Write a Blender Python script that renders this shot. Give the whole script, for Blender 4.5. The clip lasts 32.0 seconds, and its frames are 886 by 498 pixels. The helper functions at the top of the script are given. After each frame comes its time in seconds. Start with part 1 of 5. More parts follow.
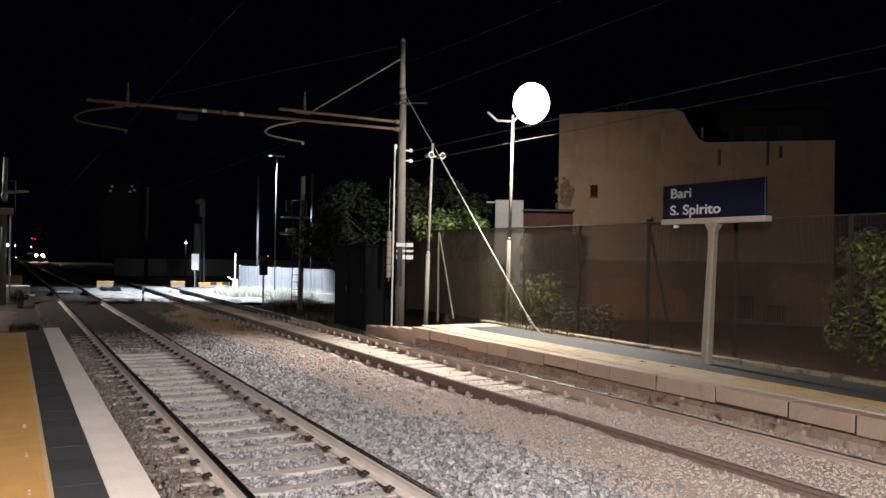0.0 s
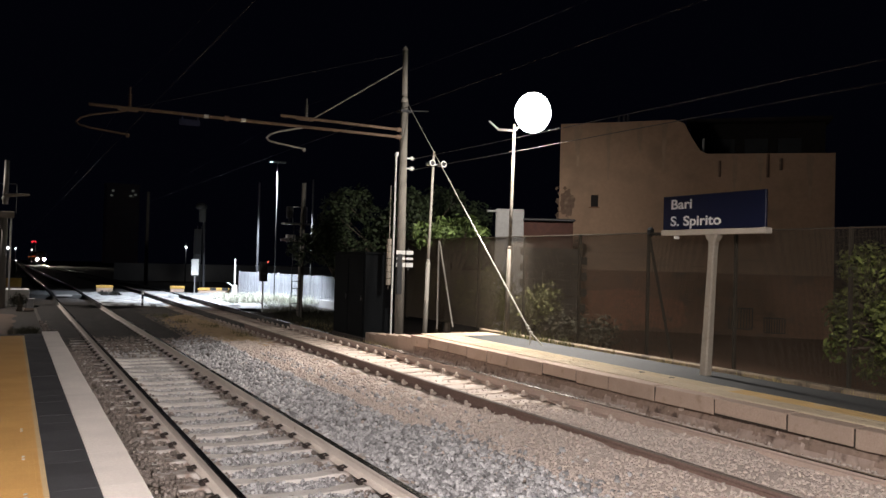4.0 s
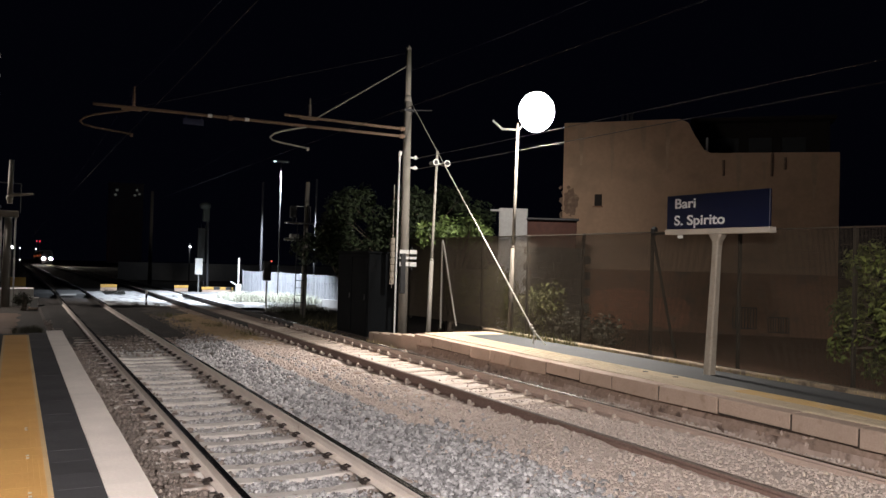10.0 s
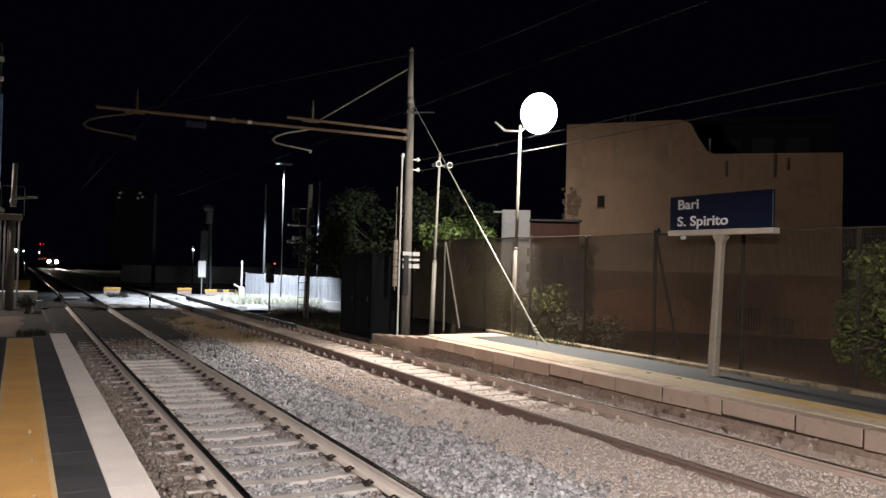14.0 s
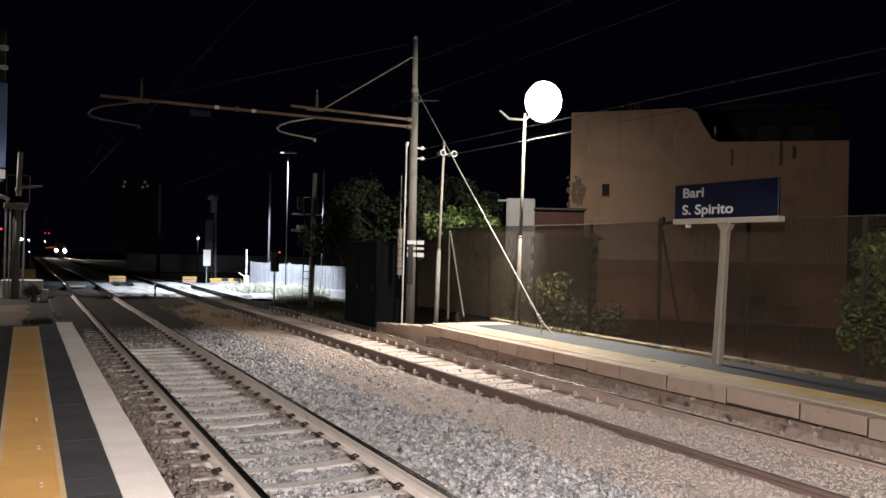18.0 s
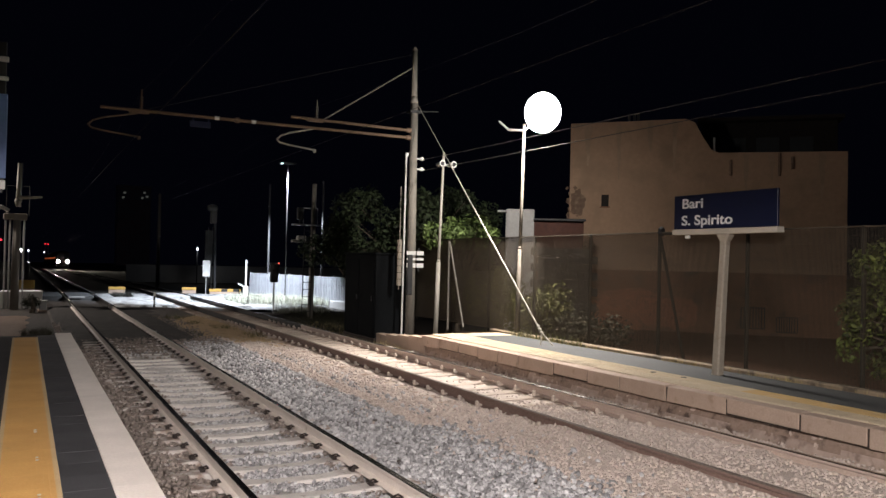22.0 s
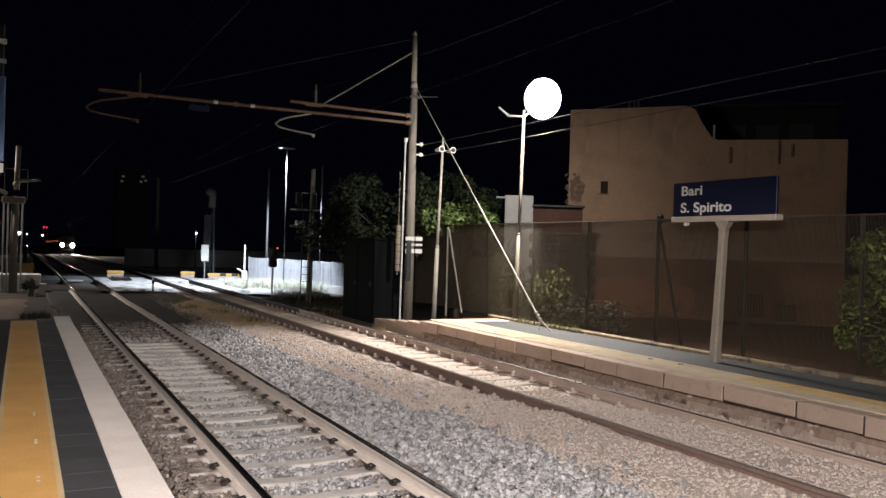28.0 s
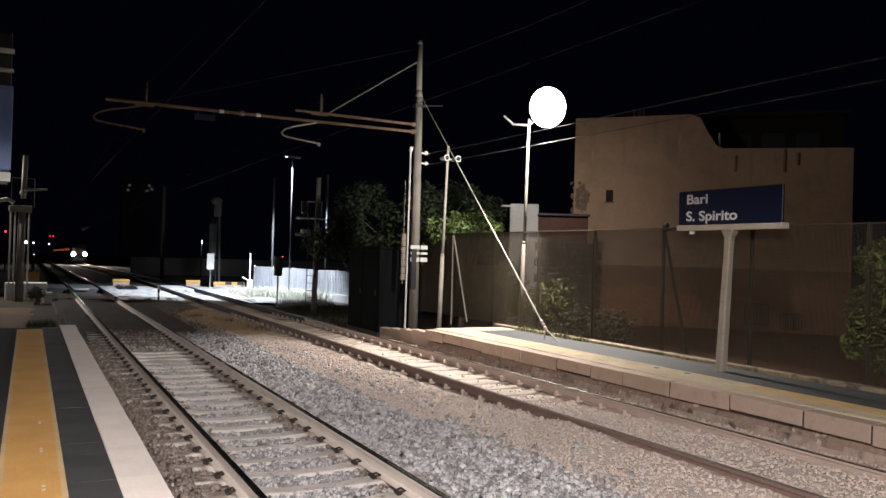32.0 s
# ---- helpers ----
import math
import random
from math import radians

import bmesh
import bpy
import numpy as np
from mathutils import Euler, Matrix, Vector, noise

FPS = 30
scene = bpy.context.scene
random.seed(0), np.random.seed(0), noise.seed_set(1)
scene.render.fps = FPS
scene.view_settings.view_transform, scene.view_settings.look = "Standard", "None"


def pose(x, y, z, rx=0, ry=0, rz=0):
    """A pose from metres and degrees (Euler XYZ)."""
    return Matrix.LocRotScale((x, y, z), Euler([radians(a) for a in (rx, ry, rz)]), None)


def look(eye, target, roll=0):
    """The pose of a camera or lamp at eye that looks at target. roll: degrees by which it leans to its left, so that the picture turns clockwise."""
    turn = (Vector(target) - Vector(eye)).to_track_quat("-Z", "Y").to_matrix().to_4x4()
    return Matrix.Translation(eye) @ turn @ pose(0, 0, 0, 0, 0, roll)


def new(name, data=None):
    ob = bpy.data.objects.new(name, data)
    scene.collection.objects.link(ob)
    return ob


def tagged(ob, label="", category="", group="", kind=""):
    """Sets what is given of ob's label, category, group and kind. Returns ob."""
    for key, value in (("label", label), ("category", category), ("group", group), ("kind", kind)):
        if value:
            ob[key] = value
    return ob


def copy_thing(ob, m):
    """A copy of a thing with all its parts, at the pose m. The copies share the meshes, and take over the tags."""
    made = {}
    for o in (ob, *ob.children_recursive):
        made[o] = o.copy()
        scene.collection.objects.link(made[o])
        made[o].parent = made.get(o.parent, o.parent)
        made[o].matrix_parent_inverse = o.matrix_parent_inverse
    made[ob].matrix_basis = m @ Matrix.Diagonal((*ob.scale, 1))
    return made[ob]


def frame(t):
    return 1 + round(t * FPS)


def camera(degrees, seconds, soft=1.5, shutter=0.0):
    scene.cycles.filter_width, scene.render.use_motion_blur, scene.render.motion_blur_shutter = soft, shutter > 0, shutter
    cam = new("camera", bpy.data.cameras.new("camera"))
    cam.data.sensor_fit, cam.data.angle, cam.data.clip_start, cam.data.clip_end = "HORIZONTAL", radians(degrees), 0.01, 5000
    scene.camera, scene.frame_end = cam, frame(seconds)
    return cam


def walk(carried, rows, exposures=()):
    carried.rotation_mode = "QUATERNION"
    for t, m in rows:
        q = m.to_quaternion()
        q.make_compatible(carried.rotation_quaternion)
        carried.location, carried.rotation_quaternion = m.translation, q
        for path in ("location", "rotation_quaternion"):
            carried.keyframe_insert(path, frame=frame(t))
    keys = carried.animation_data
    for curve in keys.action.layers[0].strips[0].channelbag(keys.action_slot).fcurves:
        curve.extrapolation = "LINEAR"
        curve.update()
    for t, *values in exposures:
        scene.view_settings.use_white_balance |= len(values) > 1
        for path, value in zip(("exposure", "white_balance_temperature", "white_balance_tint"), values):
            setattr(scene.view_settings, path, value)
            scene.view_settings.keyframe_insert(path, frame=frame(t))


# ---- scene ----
cam = camera(57.2, 32.0, soft=1.5)
EYE = (0.0, 0.0, 2.154)
# seconds and the turn of the hand-held camera, which stands on one spot
TURNS = [(0, 90.330, -0.859, -28.022), (0.5, 90.384, -0.850, -27.987), (1, 90.571, -1.041, -28.093), (1.5, 90.773, -1.090, -28.132),
         (2, 90.938, -1.230, -28.165), (2.5, 90.863, -1.271, -28.186), (3, 90.797, -1.264, -28.137), (3.5, 90.910, -1.535, -28.026),
         (5.5, 90.658, -1.319, -27.889), (6, 90.442, -1.097, -27.806), (6.5, 90.605, -1.049, -27.853), (7, 90.672, -1.055, -27.926),
         (7.5, 90.898, -1.109, -27.816), (8, 90.800, -1.103, -27.883), (8.5, 90.768, -1.058, -27.797), (9, 90.975, -1.121, -27.847),
         (9.5, 90.966, -1.268, -27.783), (10, 90.851, -1.535, -27.780), (10.5, 90.853, -1.677, -27.754), (11, 90.903, -1.665, -27.753),
         (11.5, 90.852, -1.500, -27.796), (12, 90.887, -1.326, -27.728), (12.5, 90.960, -1.437, -27.679), (13, 90.973, -1.266, -27.529),
         (13.5, 90.945, -1.240, -27.584), (14, 90.972, -1.356, -27.573), (14.5, 90.953, -1.437, -27.347), (16.5, 90.428, -1.581, -27.337),
         (17, 90.377, -1.564, -27.455), (17.5, 90.356, -1.447, -27.352), (18, 90.166, -1.322, -27.260), (18.5, 90.223, -1.475, -27.275),
         (19, 90.341, -1.469, -27.371), (19.5, 90.469, -1.363, -27.241), (20, 90.624, -1.403, -27.389), (20.5, 90.810, -1.528, -27.356),
         (21, 90.622, -1.455, -27.345), (21.5, 90.770, -1.470, -27.294), (22, 90.919, -1.310, -27.291), (22.5, 90.692, -1.367, -27.278),
         (23, 90.500, -1.338, -27.226), (23.5, 90.462, -1.344, -27.303), (24, 90.425, -1.306, -27.185), (24.5, 90.225, -1.367, -27.268),
         (25, 90.112, -1.339, -27.318), (25.5, 90.227, -1.377, -27.318), (27.5, 90.048, -1.530, -27.204), (28, 89.917, -1.657, -27.383),
         (28.5, 90.277, -1.751, -27.297), (29, 90.352, -1.752, -27.283), (29.5, 90.088, -1.658, -27.150), (30, 90.215, -1.681, -27.075),
         (30.5, 90.143, -1.565, -27.053), (31, 90.193, -1.585, -27.089), (31.5, 90.304, -1.581, -26.965), (32, 90.515, -1.642, -27.017)]
walk(cam, [(t, pose(*EYE, a, b, c)) for t, a, b, c in TURNS])

# ---- night sky and lamps ----
world = bpy.data.worlds.new("night_sky")
scene.world = world
world.use_nodes = True
world.node_tree.nodes["Background"].inputs[0].default_value = (0.35, 0.4, 1.0, 1)
world.node_tree.nodes["Background"].inputs[1].default_value = 0.0019
scene.view_settings.exposure = 0.0


def lamp(name, kind, at, power, colour, size=0.2, target=None, cone=120, blend=0.5):
    data = bpy.data.lights.new(name, kind)
    data.energy, data.color = power, colour
    if kind == "AREA":
        data.shape, data.size = "DISK", size
    else:
        data.shadow_soft_size = size
    if kind == "SPOT":
        data.spot_size, data.spot_blend = radians(cone), blend
    ob = new(name, data)
    ob.matrix_world = look(at, target) if target else pose(*at)
    return ob


lamp("platform_light", "POINT", (11.35, 16.9, 5.45), 250, (1.0, 0.93, 0.86), 0.07)
lamp("platform_light_side", "SPOT", (11.36, 16.95, 5.45), 1700, (1.0, 0.93, 0.86), 0.07, (14.0, 27.5, 3.0), 104, 1.0)
lamp("platform_light_beam", "SPOT", (11.35, 16.9, 5.40), 4850, (1.0, 0.93, 0.86), 0.1, (10.1, 16.2, 0), 119, 0.75)
# out of view, placed by how the rails and platform edge are lit
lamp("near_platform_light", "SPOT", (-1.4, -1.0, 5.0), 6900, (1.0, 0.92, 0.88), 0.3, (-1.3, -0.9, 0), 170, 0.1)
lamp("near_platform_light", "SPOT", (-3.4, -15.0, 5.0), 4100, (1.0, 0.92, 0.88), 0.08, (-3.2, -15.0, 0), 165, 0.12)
# weak fill added over the low platform; no real lamp stands here
lamp("far_platform_light", "AREA", (11.4, -5.0, 5.4), 110, (1.0, 0.94, 0.90), 0.2, (9.4, -4.0, 0))
lamp("crossing_light", "SPOT", (11.75, 41.4, 6.95), 17000, (0.80, 0.88, 1.0), 0.15, (11.0, 43.6, 0), 104, 0.4)
# out of view, placed by the lit mast and block
lamp("left_crossing_light", "SPOT", (-4.0, 42.0, 6.8), 2900, (1.0, 0.90, 0.82), 0.15, (-0.7, 38.0, 0.8), 96, 0.6)

lamp("far_lamp_light", "POINT", (14.76, 79.6, 2.85), 45, (0.9, 0.95, 1.0), 0.1)

# ---- materials ----


def material(name, base, second=None, rough=0.8, metal=0.0, grain=40.0, blotch=2.0, bump=0.3, amount=0.5, vary=0.0,
             island=0.0, local=False, third=None, spread=0.5, depth=0.01):
    """Two-scale noise between base and second, stains of a third colour, grain as relief."""
    second = second or tuple(c * 0.7 for c in base)
    m = bpy.data.materials.new(name)
    m.use_nodes = True
    n, l = m.node_tree.nodes, m.node_tree.links
    bsdf = n["Principled BSDF"]
    bsdf.inputs["Metallic"].default_value = metal
    if local:
        co = n.new("ShaderNodeTexCoord").outputs["Object"]
    else:
        co = n.new("ShaderNodeNewGeometry").outputs["Position"]

    def cloud(scale, detail=3.0):
        t = n.new("ShaderNodeTexNoise")
        t.inputs["Scale"].default_value, t.inputs["Detail"].default_value = scale, detail
        l.new(co, t.inputs["Vector"])
        return t.outputs["Fac"]

    def ramp(fac, lo, hi):
        r = n.new("ShaderNodeMapRange")
        r.inputs["From Min"].default_value, r.inputs["From Max"].default_value = lo, hi
        l.new(fac, r.inputs["Value"])
        return r.outputs["Result"]

    def mix(fac, a, b, kind="MIX"):
        x = n.new("ShaderNodeMix")
        x.data_type, x.blend_type = "RGBA", kind
        for sock, v in ((x.inputs[0], fac), (x.inputs[6], a), (x.inputs[7], b)):
            if isinstance(v, (float, int)):
                sock.default_value = v
            elif isinstance(v, tuple):
                sock.default_value = (*v, 1)
            else:
                l.new(v, sock)
        return x.outputs[2]

    fine, broad = cloud(grain), cloud(blotch, 5.0)
    col = mix(ramp(fine, 0.3, 0.7), base, second)
    half = tuple((a + b) / 2 * (1 - 0.35 * amount) for a, b in zip(base, second))
    col = mix(ramp(broad, 0.38, 0.66), col, mix(0.5, col, half))
    if third:
        col = mix(ramp(cloud(blotch * 2.7, 6.0), spread, spread + 0.14), col, third)
    if vary or island:
        if vary:
            rnd = n.new("ShaderNodeObjectInfo").outputs["Random"]
        else:
            rnd = n.new("ShaderNodeNewGeometry").outputs["Random Per Island"]
        k = n.new("ShaderNodeMapRange")
        k.inputs["To Min"].default_value, k.inputs["To Max"].default_value = 1 - (vary or island), 1 + (vary or island)
        l.new(rnd, k.inputs["Value"])
        hsv = n.new("ShaderNodeHueSaturation")
        l.new(k.outputs["Result"], hsv.inputs["Value"])
        l.new(col, hsv.inputs["Color"])
        col = hsv.outputs["Color"]
    l.new(col, bsdf.inputs["Base Color"])
    r = n.new("ShaderNodeMapRange")
    r.inputs["To Min"].default_value, r.inputs["To Max"].default_value = max(0.05, rough - 0.12), min(1, rough + 0.1)
    l.new(broad, r.inputs["Value"])
    l.new(r.outputs["Result"], bsdf.inputs["Roughness"])
    if bump:
        b = n.new("ShaderNodeBump")
        b.inputs["Strength"].default_value, b.inputs["Distance"].default_value = bump, depth
        l.new(fine, b.inputs["Height"])
        l.new(b.outputs["Normal"], bsdf.inputs["Normal"])
    return m


def glow(name, colour, strength):
    m = bpy.data.materials.new(name)
    m.use_nodes = True
    b = m.node_tree.nodes["Principled BSDF"]
    b.inputs["Base Color"].default_value = (*colour, 1)
    b.inputs["Emission Color"].default_value = (*colour, 1)
    b.inputs["Emission Strength"].default_value = strength
    return m


STONE = material("ballast_stone", (0.50, 0.485, 0.49), (0.31, 0.30, 0.31), 0.9, grain=60, blotch=0.5, amount=0.6, island=0.55)
STONE_RUST = material("dusty_stone", (0.57, 0.482, 0.43), (0.49, 0.41, 0.365), 0.95, grain=60, blotch=0.5, amount=0.5, island=0.15)
STONE_DARK = material("greasy_stone", (0.30, 0.25, 0.222), (0.17, 0.138, 0.12), 0.95, grain=60, blotch=0.5, amount=0.6, island=0.4)
BED_GREY = material("dusty_grey_bed", (0.44, 0.415, 0.40), (0.33, 0.31, 0.30), 0.95, grain=30, blotch=1.0, bump=1.0, depth=0.03)
BED_BROWN = material("brown_bed", (0.24, 0.185, 0.16), (0.13, 0.10, 0.085), 0.95, grain=30, blotch=1.0, bump=1.0, depth=0.03)
SOOT = material("sooty_plastic", (0.014, 0.013, 0.012), (0.01, 0.009, 0.009), 0.95, grain=30, blotch=3, bump=0)
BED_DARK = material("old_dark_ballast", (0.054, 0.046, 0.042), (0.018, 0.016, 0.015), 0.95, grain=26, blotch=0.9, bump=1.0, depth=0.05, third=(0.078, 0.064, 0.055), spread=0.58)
BED = material("ballast_bed", (0.15, 0.125, 0.11), (0.05, 0.043, 0.038), 0.95, grain=22, blotch=0.6, bump=1.0, depth=0.04)
EARTH = material("bare_brown_earth", (0.21, 0.13, 0.085), (0.13, 0.08, 0.052), 0.95, grain=12, blotch=0.5, bump=0.8, depth=0.03, third=(0.07, 0.045, 0.03), spread=0.58)
YARD_EARTH = material("dark_yard_earth", (0.20, 0.105, 0.063), (0.14, 0.073, 0.044), 0.95, grain=12, blotch=0.5, bump=0.8, depth=0.03)
SOIL = material("soil", (0.035, 0.025, 0.018), (0.021, 0.016, 0.012), 0.95, grain=14, blotch=0.3, bump=0.8, depth=0.03)
BED_DUSTY = material("dusty_bed", (0.61, 0.515, 0.46), (0.52, 0.435, 0.385), 0.95, grain=45, blotch=1.0, bump=0.7, depth=0.02, third=(0.46, 0.38, 0.335), spread=0.64)
DRY = material("dry_soil", (0.60, 0.41, 0.23), (0.36, 0.24, 0.135), 0.95, grain=20, blotch=1.2, bump=0.8, depth=0.03, third=(0.20, 0.13, 0.07), spread=0.58)
def rail_seat_stain(m, colour):
    """Rust and grease on a sleeper round its two rail seats and out to its ends."""
    n, l = m.node_tree.nodes, m.node_tree.links
    base = n["Principled BSDF"].inputs["Base Color"]
    clean = base.links[0].from_socket
    at = n.new("ShaderNodeTexCoord").outputs["Object"]
    xyz = n.new("ShaderNodeSeparateXYZ")
    l.new(at, xyz.inputs[0])
    side = n.new("ShaderNodeMath")
    side.operation = "ABSOLUTE"
    l.new(xyz.outputs["X"], side.inputs[0])
    spread = n.new("ShaderNodeMapRange")
    spread.interpolation_type = "SMOOTHSTEP"
    spread.inputs["From Min"].default_value, spread.inputs["From Max"].default_value = 0.46, 0.74
    l.new(side.outputs[0], spread.inputs["Value"])
    grain = n.new("ShaderNodeTexNoise")
    grain.inputs["Scale"].default_value, grain.inputs["Detail"].default_value = 7.0, 5.0
    l.new(n.new("ShaderNodeNewGeometry").outputs["Position"], grain.inputs["Vector"])
    patch = n.new("ShaderNodeMapRange")
    patch.inputs["From Min"].default_value, patch.inputs["From Max"].default_value = 0.36, 0.62
    l.new(grain.outputs["Fac"], patch.inputs["Value"])
    much = n.new("ShaderNodeMath")
    much.operation = "MULTIPLY"
    l.new(spread.outputs["Result"], much.inputs[0])
    l.new(patch.outputs["Result"], much.inputs[1])
    x = n.new("ShaderNodeMix")
    x.data_type = "RGBA"
    l.new(much.outputs[0], x.inputs[0])
    l.new(clean, x.inputs[6])
    x.inputs[7].default_value = (*colour, 1)
    l.new(x.outputs[2], base)


SLEEPER = material("sleeper_concrete", (0.64, 0.59, 0.56), (0.55, 0.505, 0.48), 0.85, grain=70, blotch=4, vary=0.1, third=(0.22, 0.17, 0.13), spread=0.6)
rail_seat_stain(SLEEPER, (0.27, 0.20, 0.165))
SLEEPER_DUSTY = material("dusty_sleeper", (0.54, 0.45, 0.38), (0.45, 0.37, 0.31), 0.95, grain=40, blotch=3, vary=0.1, third=(0.34, 0.26, 0.205), spread=0.56)
rail_seat_stain(SLEEPER_DUSTY, (0.30, 0.21, 0.165))
RAIL_SIDE = material("rusty_rail", (0.78, 0.70, 0.64), (0.68, 0.59, 0.53), 0.75, 0.0, grain=50, blotch=3, third=(0.42, 0.31, 0.25), spread=0.66)
RAIL_OLD = material("old_rail", (0.25, 0.165, 0.138), (0.15, 0.097, 0.08), 0.8, 0.05, grain=50, blotch=3)
RAIL_RED = material("red_brown_rail", (0.55, 0.44, 0.38), (0.42, 0.32, 0.27), 0.75, 0.1, grain=50, blotch=3)
RAIL_TOP = material("polished_rail", (0.62, 0.60, 0.58), (0.5, 0.48, 0.46), 0.25, 1.0, grain=30, blotch=2, bump=0.05)
RAIL_WORN = material("worn_rail_top", (0.17, 0.13, 0.11), (0.12, 0.09, 0.075), 0.85, 0.0, grain=30, blotch=2, bump=0.05)
# near-black base stands in for shade on the backlit rail sides
RAIL_SHADED = material("oily_rail", (0.03, 0.026, 0.024), (0.02, 0.018, 0.016), 0.8, 0.0, grain=40, blotch=3)
# sleeper colour darkened to stand for the unlit stretch past the crossing
SLEEPER_UNLIT = material("oily_sleeper", (0.05, 0.045, 0.04), (0.03, 0.027, 0.024), 0.95, grain=30, blotch=3)
CLIP = material("fastening_steel", (0.06, 0.045, 0.04), (0.035, 0.028, 0.025), 0.7, 0.4, grain=80, local=True)
CLIP_PALE = material("dusty_fastening", (0.60, 0.51, 0.45), (0.45, 0.37, 0.31), 0.85, grain=80, local=True)
WHITE_EDGE = material("white_edge_paint", (0.80, 0.73, 0.68), (0.70, 0.63, 0.58), 0.75, grain=55, blotch=3, bump=0.15, vary=0.04)
PAVER = material("dark_paver", (0.058, 0.056, 0.06), (0.04, 0.039, 0.042), 0.6, grain=60, blotch=2.5, vary=0.14, bump=0.25)
YELLOW = material("yellow_tactile", (0.58, 0.33, 0.11), (0.50, 0.275, 0.085), 0.65, grain=60, blotch=2, vary=0.05, bump=0.15, third=(0.38, 0.24, 0.1), spread=0.66)
TILE_EDGE = material("dusty_tile_edge", (0.54, 0.39, 0.22), (0.46, 0.33, 0.18), 0.8, grain=45, blotch=2, vary=0.06)
CREAM_TILE = material("cream_tactile", (0.56, 0.47, 0.34), (0.48, 0.40, 0.29), 0.8, grain=45, blotch=2, vary=0.06, third=(0.36, 0.30, 0.23), spread=0.6)
YELLOW_OLD = material("worn_yellow_tactile", (0.60, 0.41, 0.17), (0.54, 0.38, 0.18), 0.75, grain=45, blotch=2, vary=0.06, third=(0.50, 0.41, 0.28), spread=0.58)
YELLOW_DUSTY = material("dusty_yellow_tactile", (0.56, 0.465, 0.325), (0.50, 0.415, 0.29), 0.85, grain=45, blotch=2, vary=0.06, third=(0.54, 0.43, 0.265), spread=0.60)
ASPHALT = material("asphalt", (0.03, 0.028, 0.029), (0.021, 0.02, 0.021), 0.85, grain=120, blotch=1.2, bump=0.5)
ASPHALT_OLD = material("worn_asphalt", (0.082, 0.083, 0.083), (0.06, 0.061, 0.062), 0.95, grain=90, blotch=1.5, bump=0.5)
CONCRETE = material("kerb_concrete", (0.455, 0.345, 0.275), (0.365, 0.27, 0.213), 0.9, grain=50, blotch=2.2, vary=0.08, third=(0.30, 0.215, 0.16), spread=0.60)
COPING = material("dirty_coping", (0.30, 0.225, 0.15), (0.20, 0.15, 0.10), 0.95, grain=30, blotch=1.5, third=(0.09, 0.07, 0.05), spread=0.52)
RUBBLE = material("stained_wall", (0.46, 0.36, 0.305), (0.33, 0.245, 0.20), 0.95, grain=9, blotch=1.1, bump=1.0, depth=0.05, third=(0.10, 0.066, 0.05), spread=0.55)
RUBBLE_PALE = material("pale_rubble", (0.50, 0.40, 0.34), (0.38, 0.295, 0.245), 0.95, grain=30, blotch=3, island=0.3, bump=0.8, third=(0.16, 0.105, 0.08), spread=0.6)
GALV = material("galvanised_steel", (0.52, 0.51, 0.48), (0.42, 0.41, 0.39), 0.5, 0.35, grain=30, blotch=3, bump=0.1)
PAINT_POLE = material("cream_pole_paint", (0.38, 0.33, 0.27), (0.30, 0.26, 0.21), 0.7, grain=25, blotch=3, bump=0.2, third=(0.22, 0.17, 0.13), spread=0.62)
MAST = material("mast_concrete", (0.29, 0.265, 0.225), (0.21, 0.19, 0.165), 0.85, grain=40, blotch=2, bump=0.3)
RUST_TUBE = material("rusty_tube", (0.215, 0.14, 0.095), (0.15, 0.095, 0.062), 0.7, 0.2, grain=35, blotch=5)
DARK_STEEL = material("dark_steel", (0.05, 0.05, 0.052), (0.035, 0.035, 0.037), 0.6, 0.3, grain=40, blotch=3)
WIRE = material("copper_wire", (0.034, 0.031, 0.028), (0.024, 0.021, 0.019), 0.8, 0.0, grain=30, blotch=2, bump=0)
CABLE = material("aluminium_cable", (0.15, 0.145, 0.135), (0.12, 0.115, 0.11), 0.45, 0.8, grain=30, blotch=2, bump=0)
GREY_POST = material("grey_post_paint", (0.11, 0.11, 0.115), (0.08, 0.08, 0.084), 0.6, 0.2, grain=30, blotch=3)
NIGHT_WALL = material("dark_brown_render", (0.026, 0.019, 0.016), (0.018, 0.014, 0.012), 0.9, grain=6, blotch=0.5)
WHITE = material("white_paint", (0.8, 0.79, 0.76), (0.72, 0.71, 0.68), 0.6, grain=30, blotch=3, bump=0.1)
LETTER = material("letter_white", (0.86, 0.86, 0.85), (0.83, 0.83, 0.82), 0.5, grain=30, blotch=3, bump=0)
BLUE = material("sign_blue", (0.002, 0.006, 0.036), (0.0015, 0.005, 0.03), 0.5, grain=15, blotch=1, bump=0.03)
BLUE_PALE = material("pale_blue_panel", (0.17, 0.27, 0.56), (0.14, 0.23, 0.49), 0.5, grain=10, blotch=1, bump=0.03)
MESH_GREEN = material("fence_green", (0.066, 0.050, 0.032), (0.049, 0.037, 0.024), 0.85, 0.0, grain=30, blotch=2)
POST_DARK = material("dark_fence_post", (0.034, 0.027, 0.018), (0.024, 0.019, 0.013), 0.9, 0.0, grain=30, blotch=2)
# tan sleeve paint, darkened further for the shade below the lamp head
SLEEVE = material("rusty_sleeve_paint", (0.12, 0.10, 0.078), (0.085, 0.07, 0.055), 0.8, grain=25, blotch=3, bump=0.2)
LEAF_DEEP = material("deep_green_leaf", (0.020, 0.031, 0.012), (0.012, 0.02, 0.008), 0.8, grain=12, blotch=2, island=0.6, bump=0)
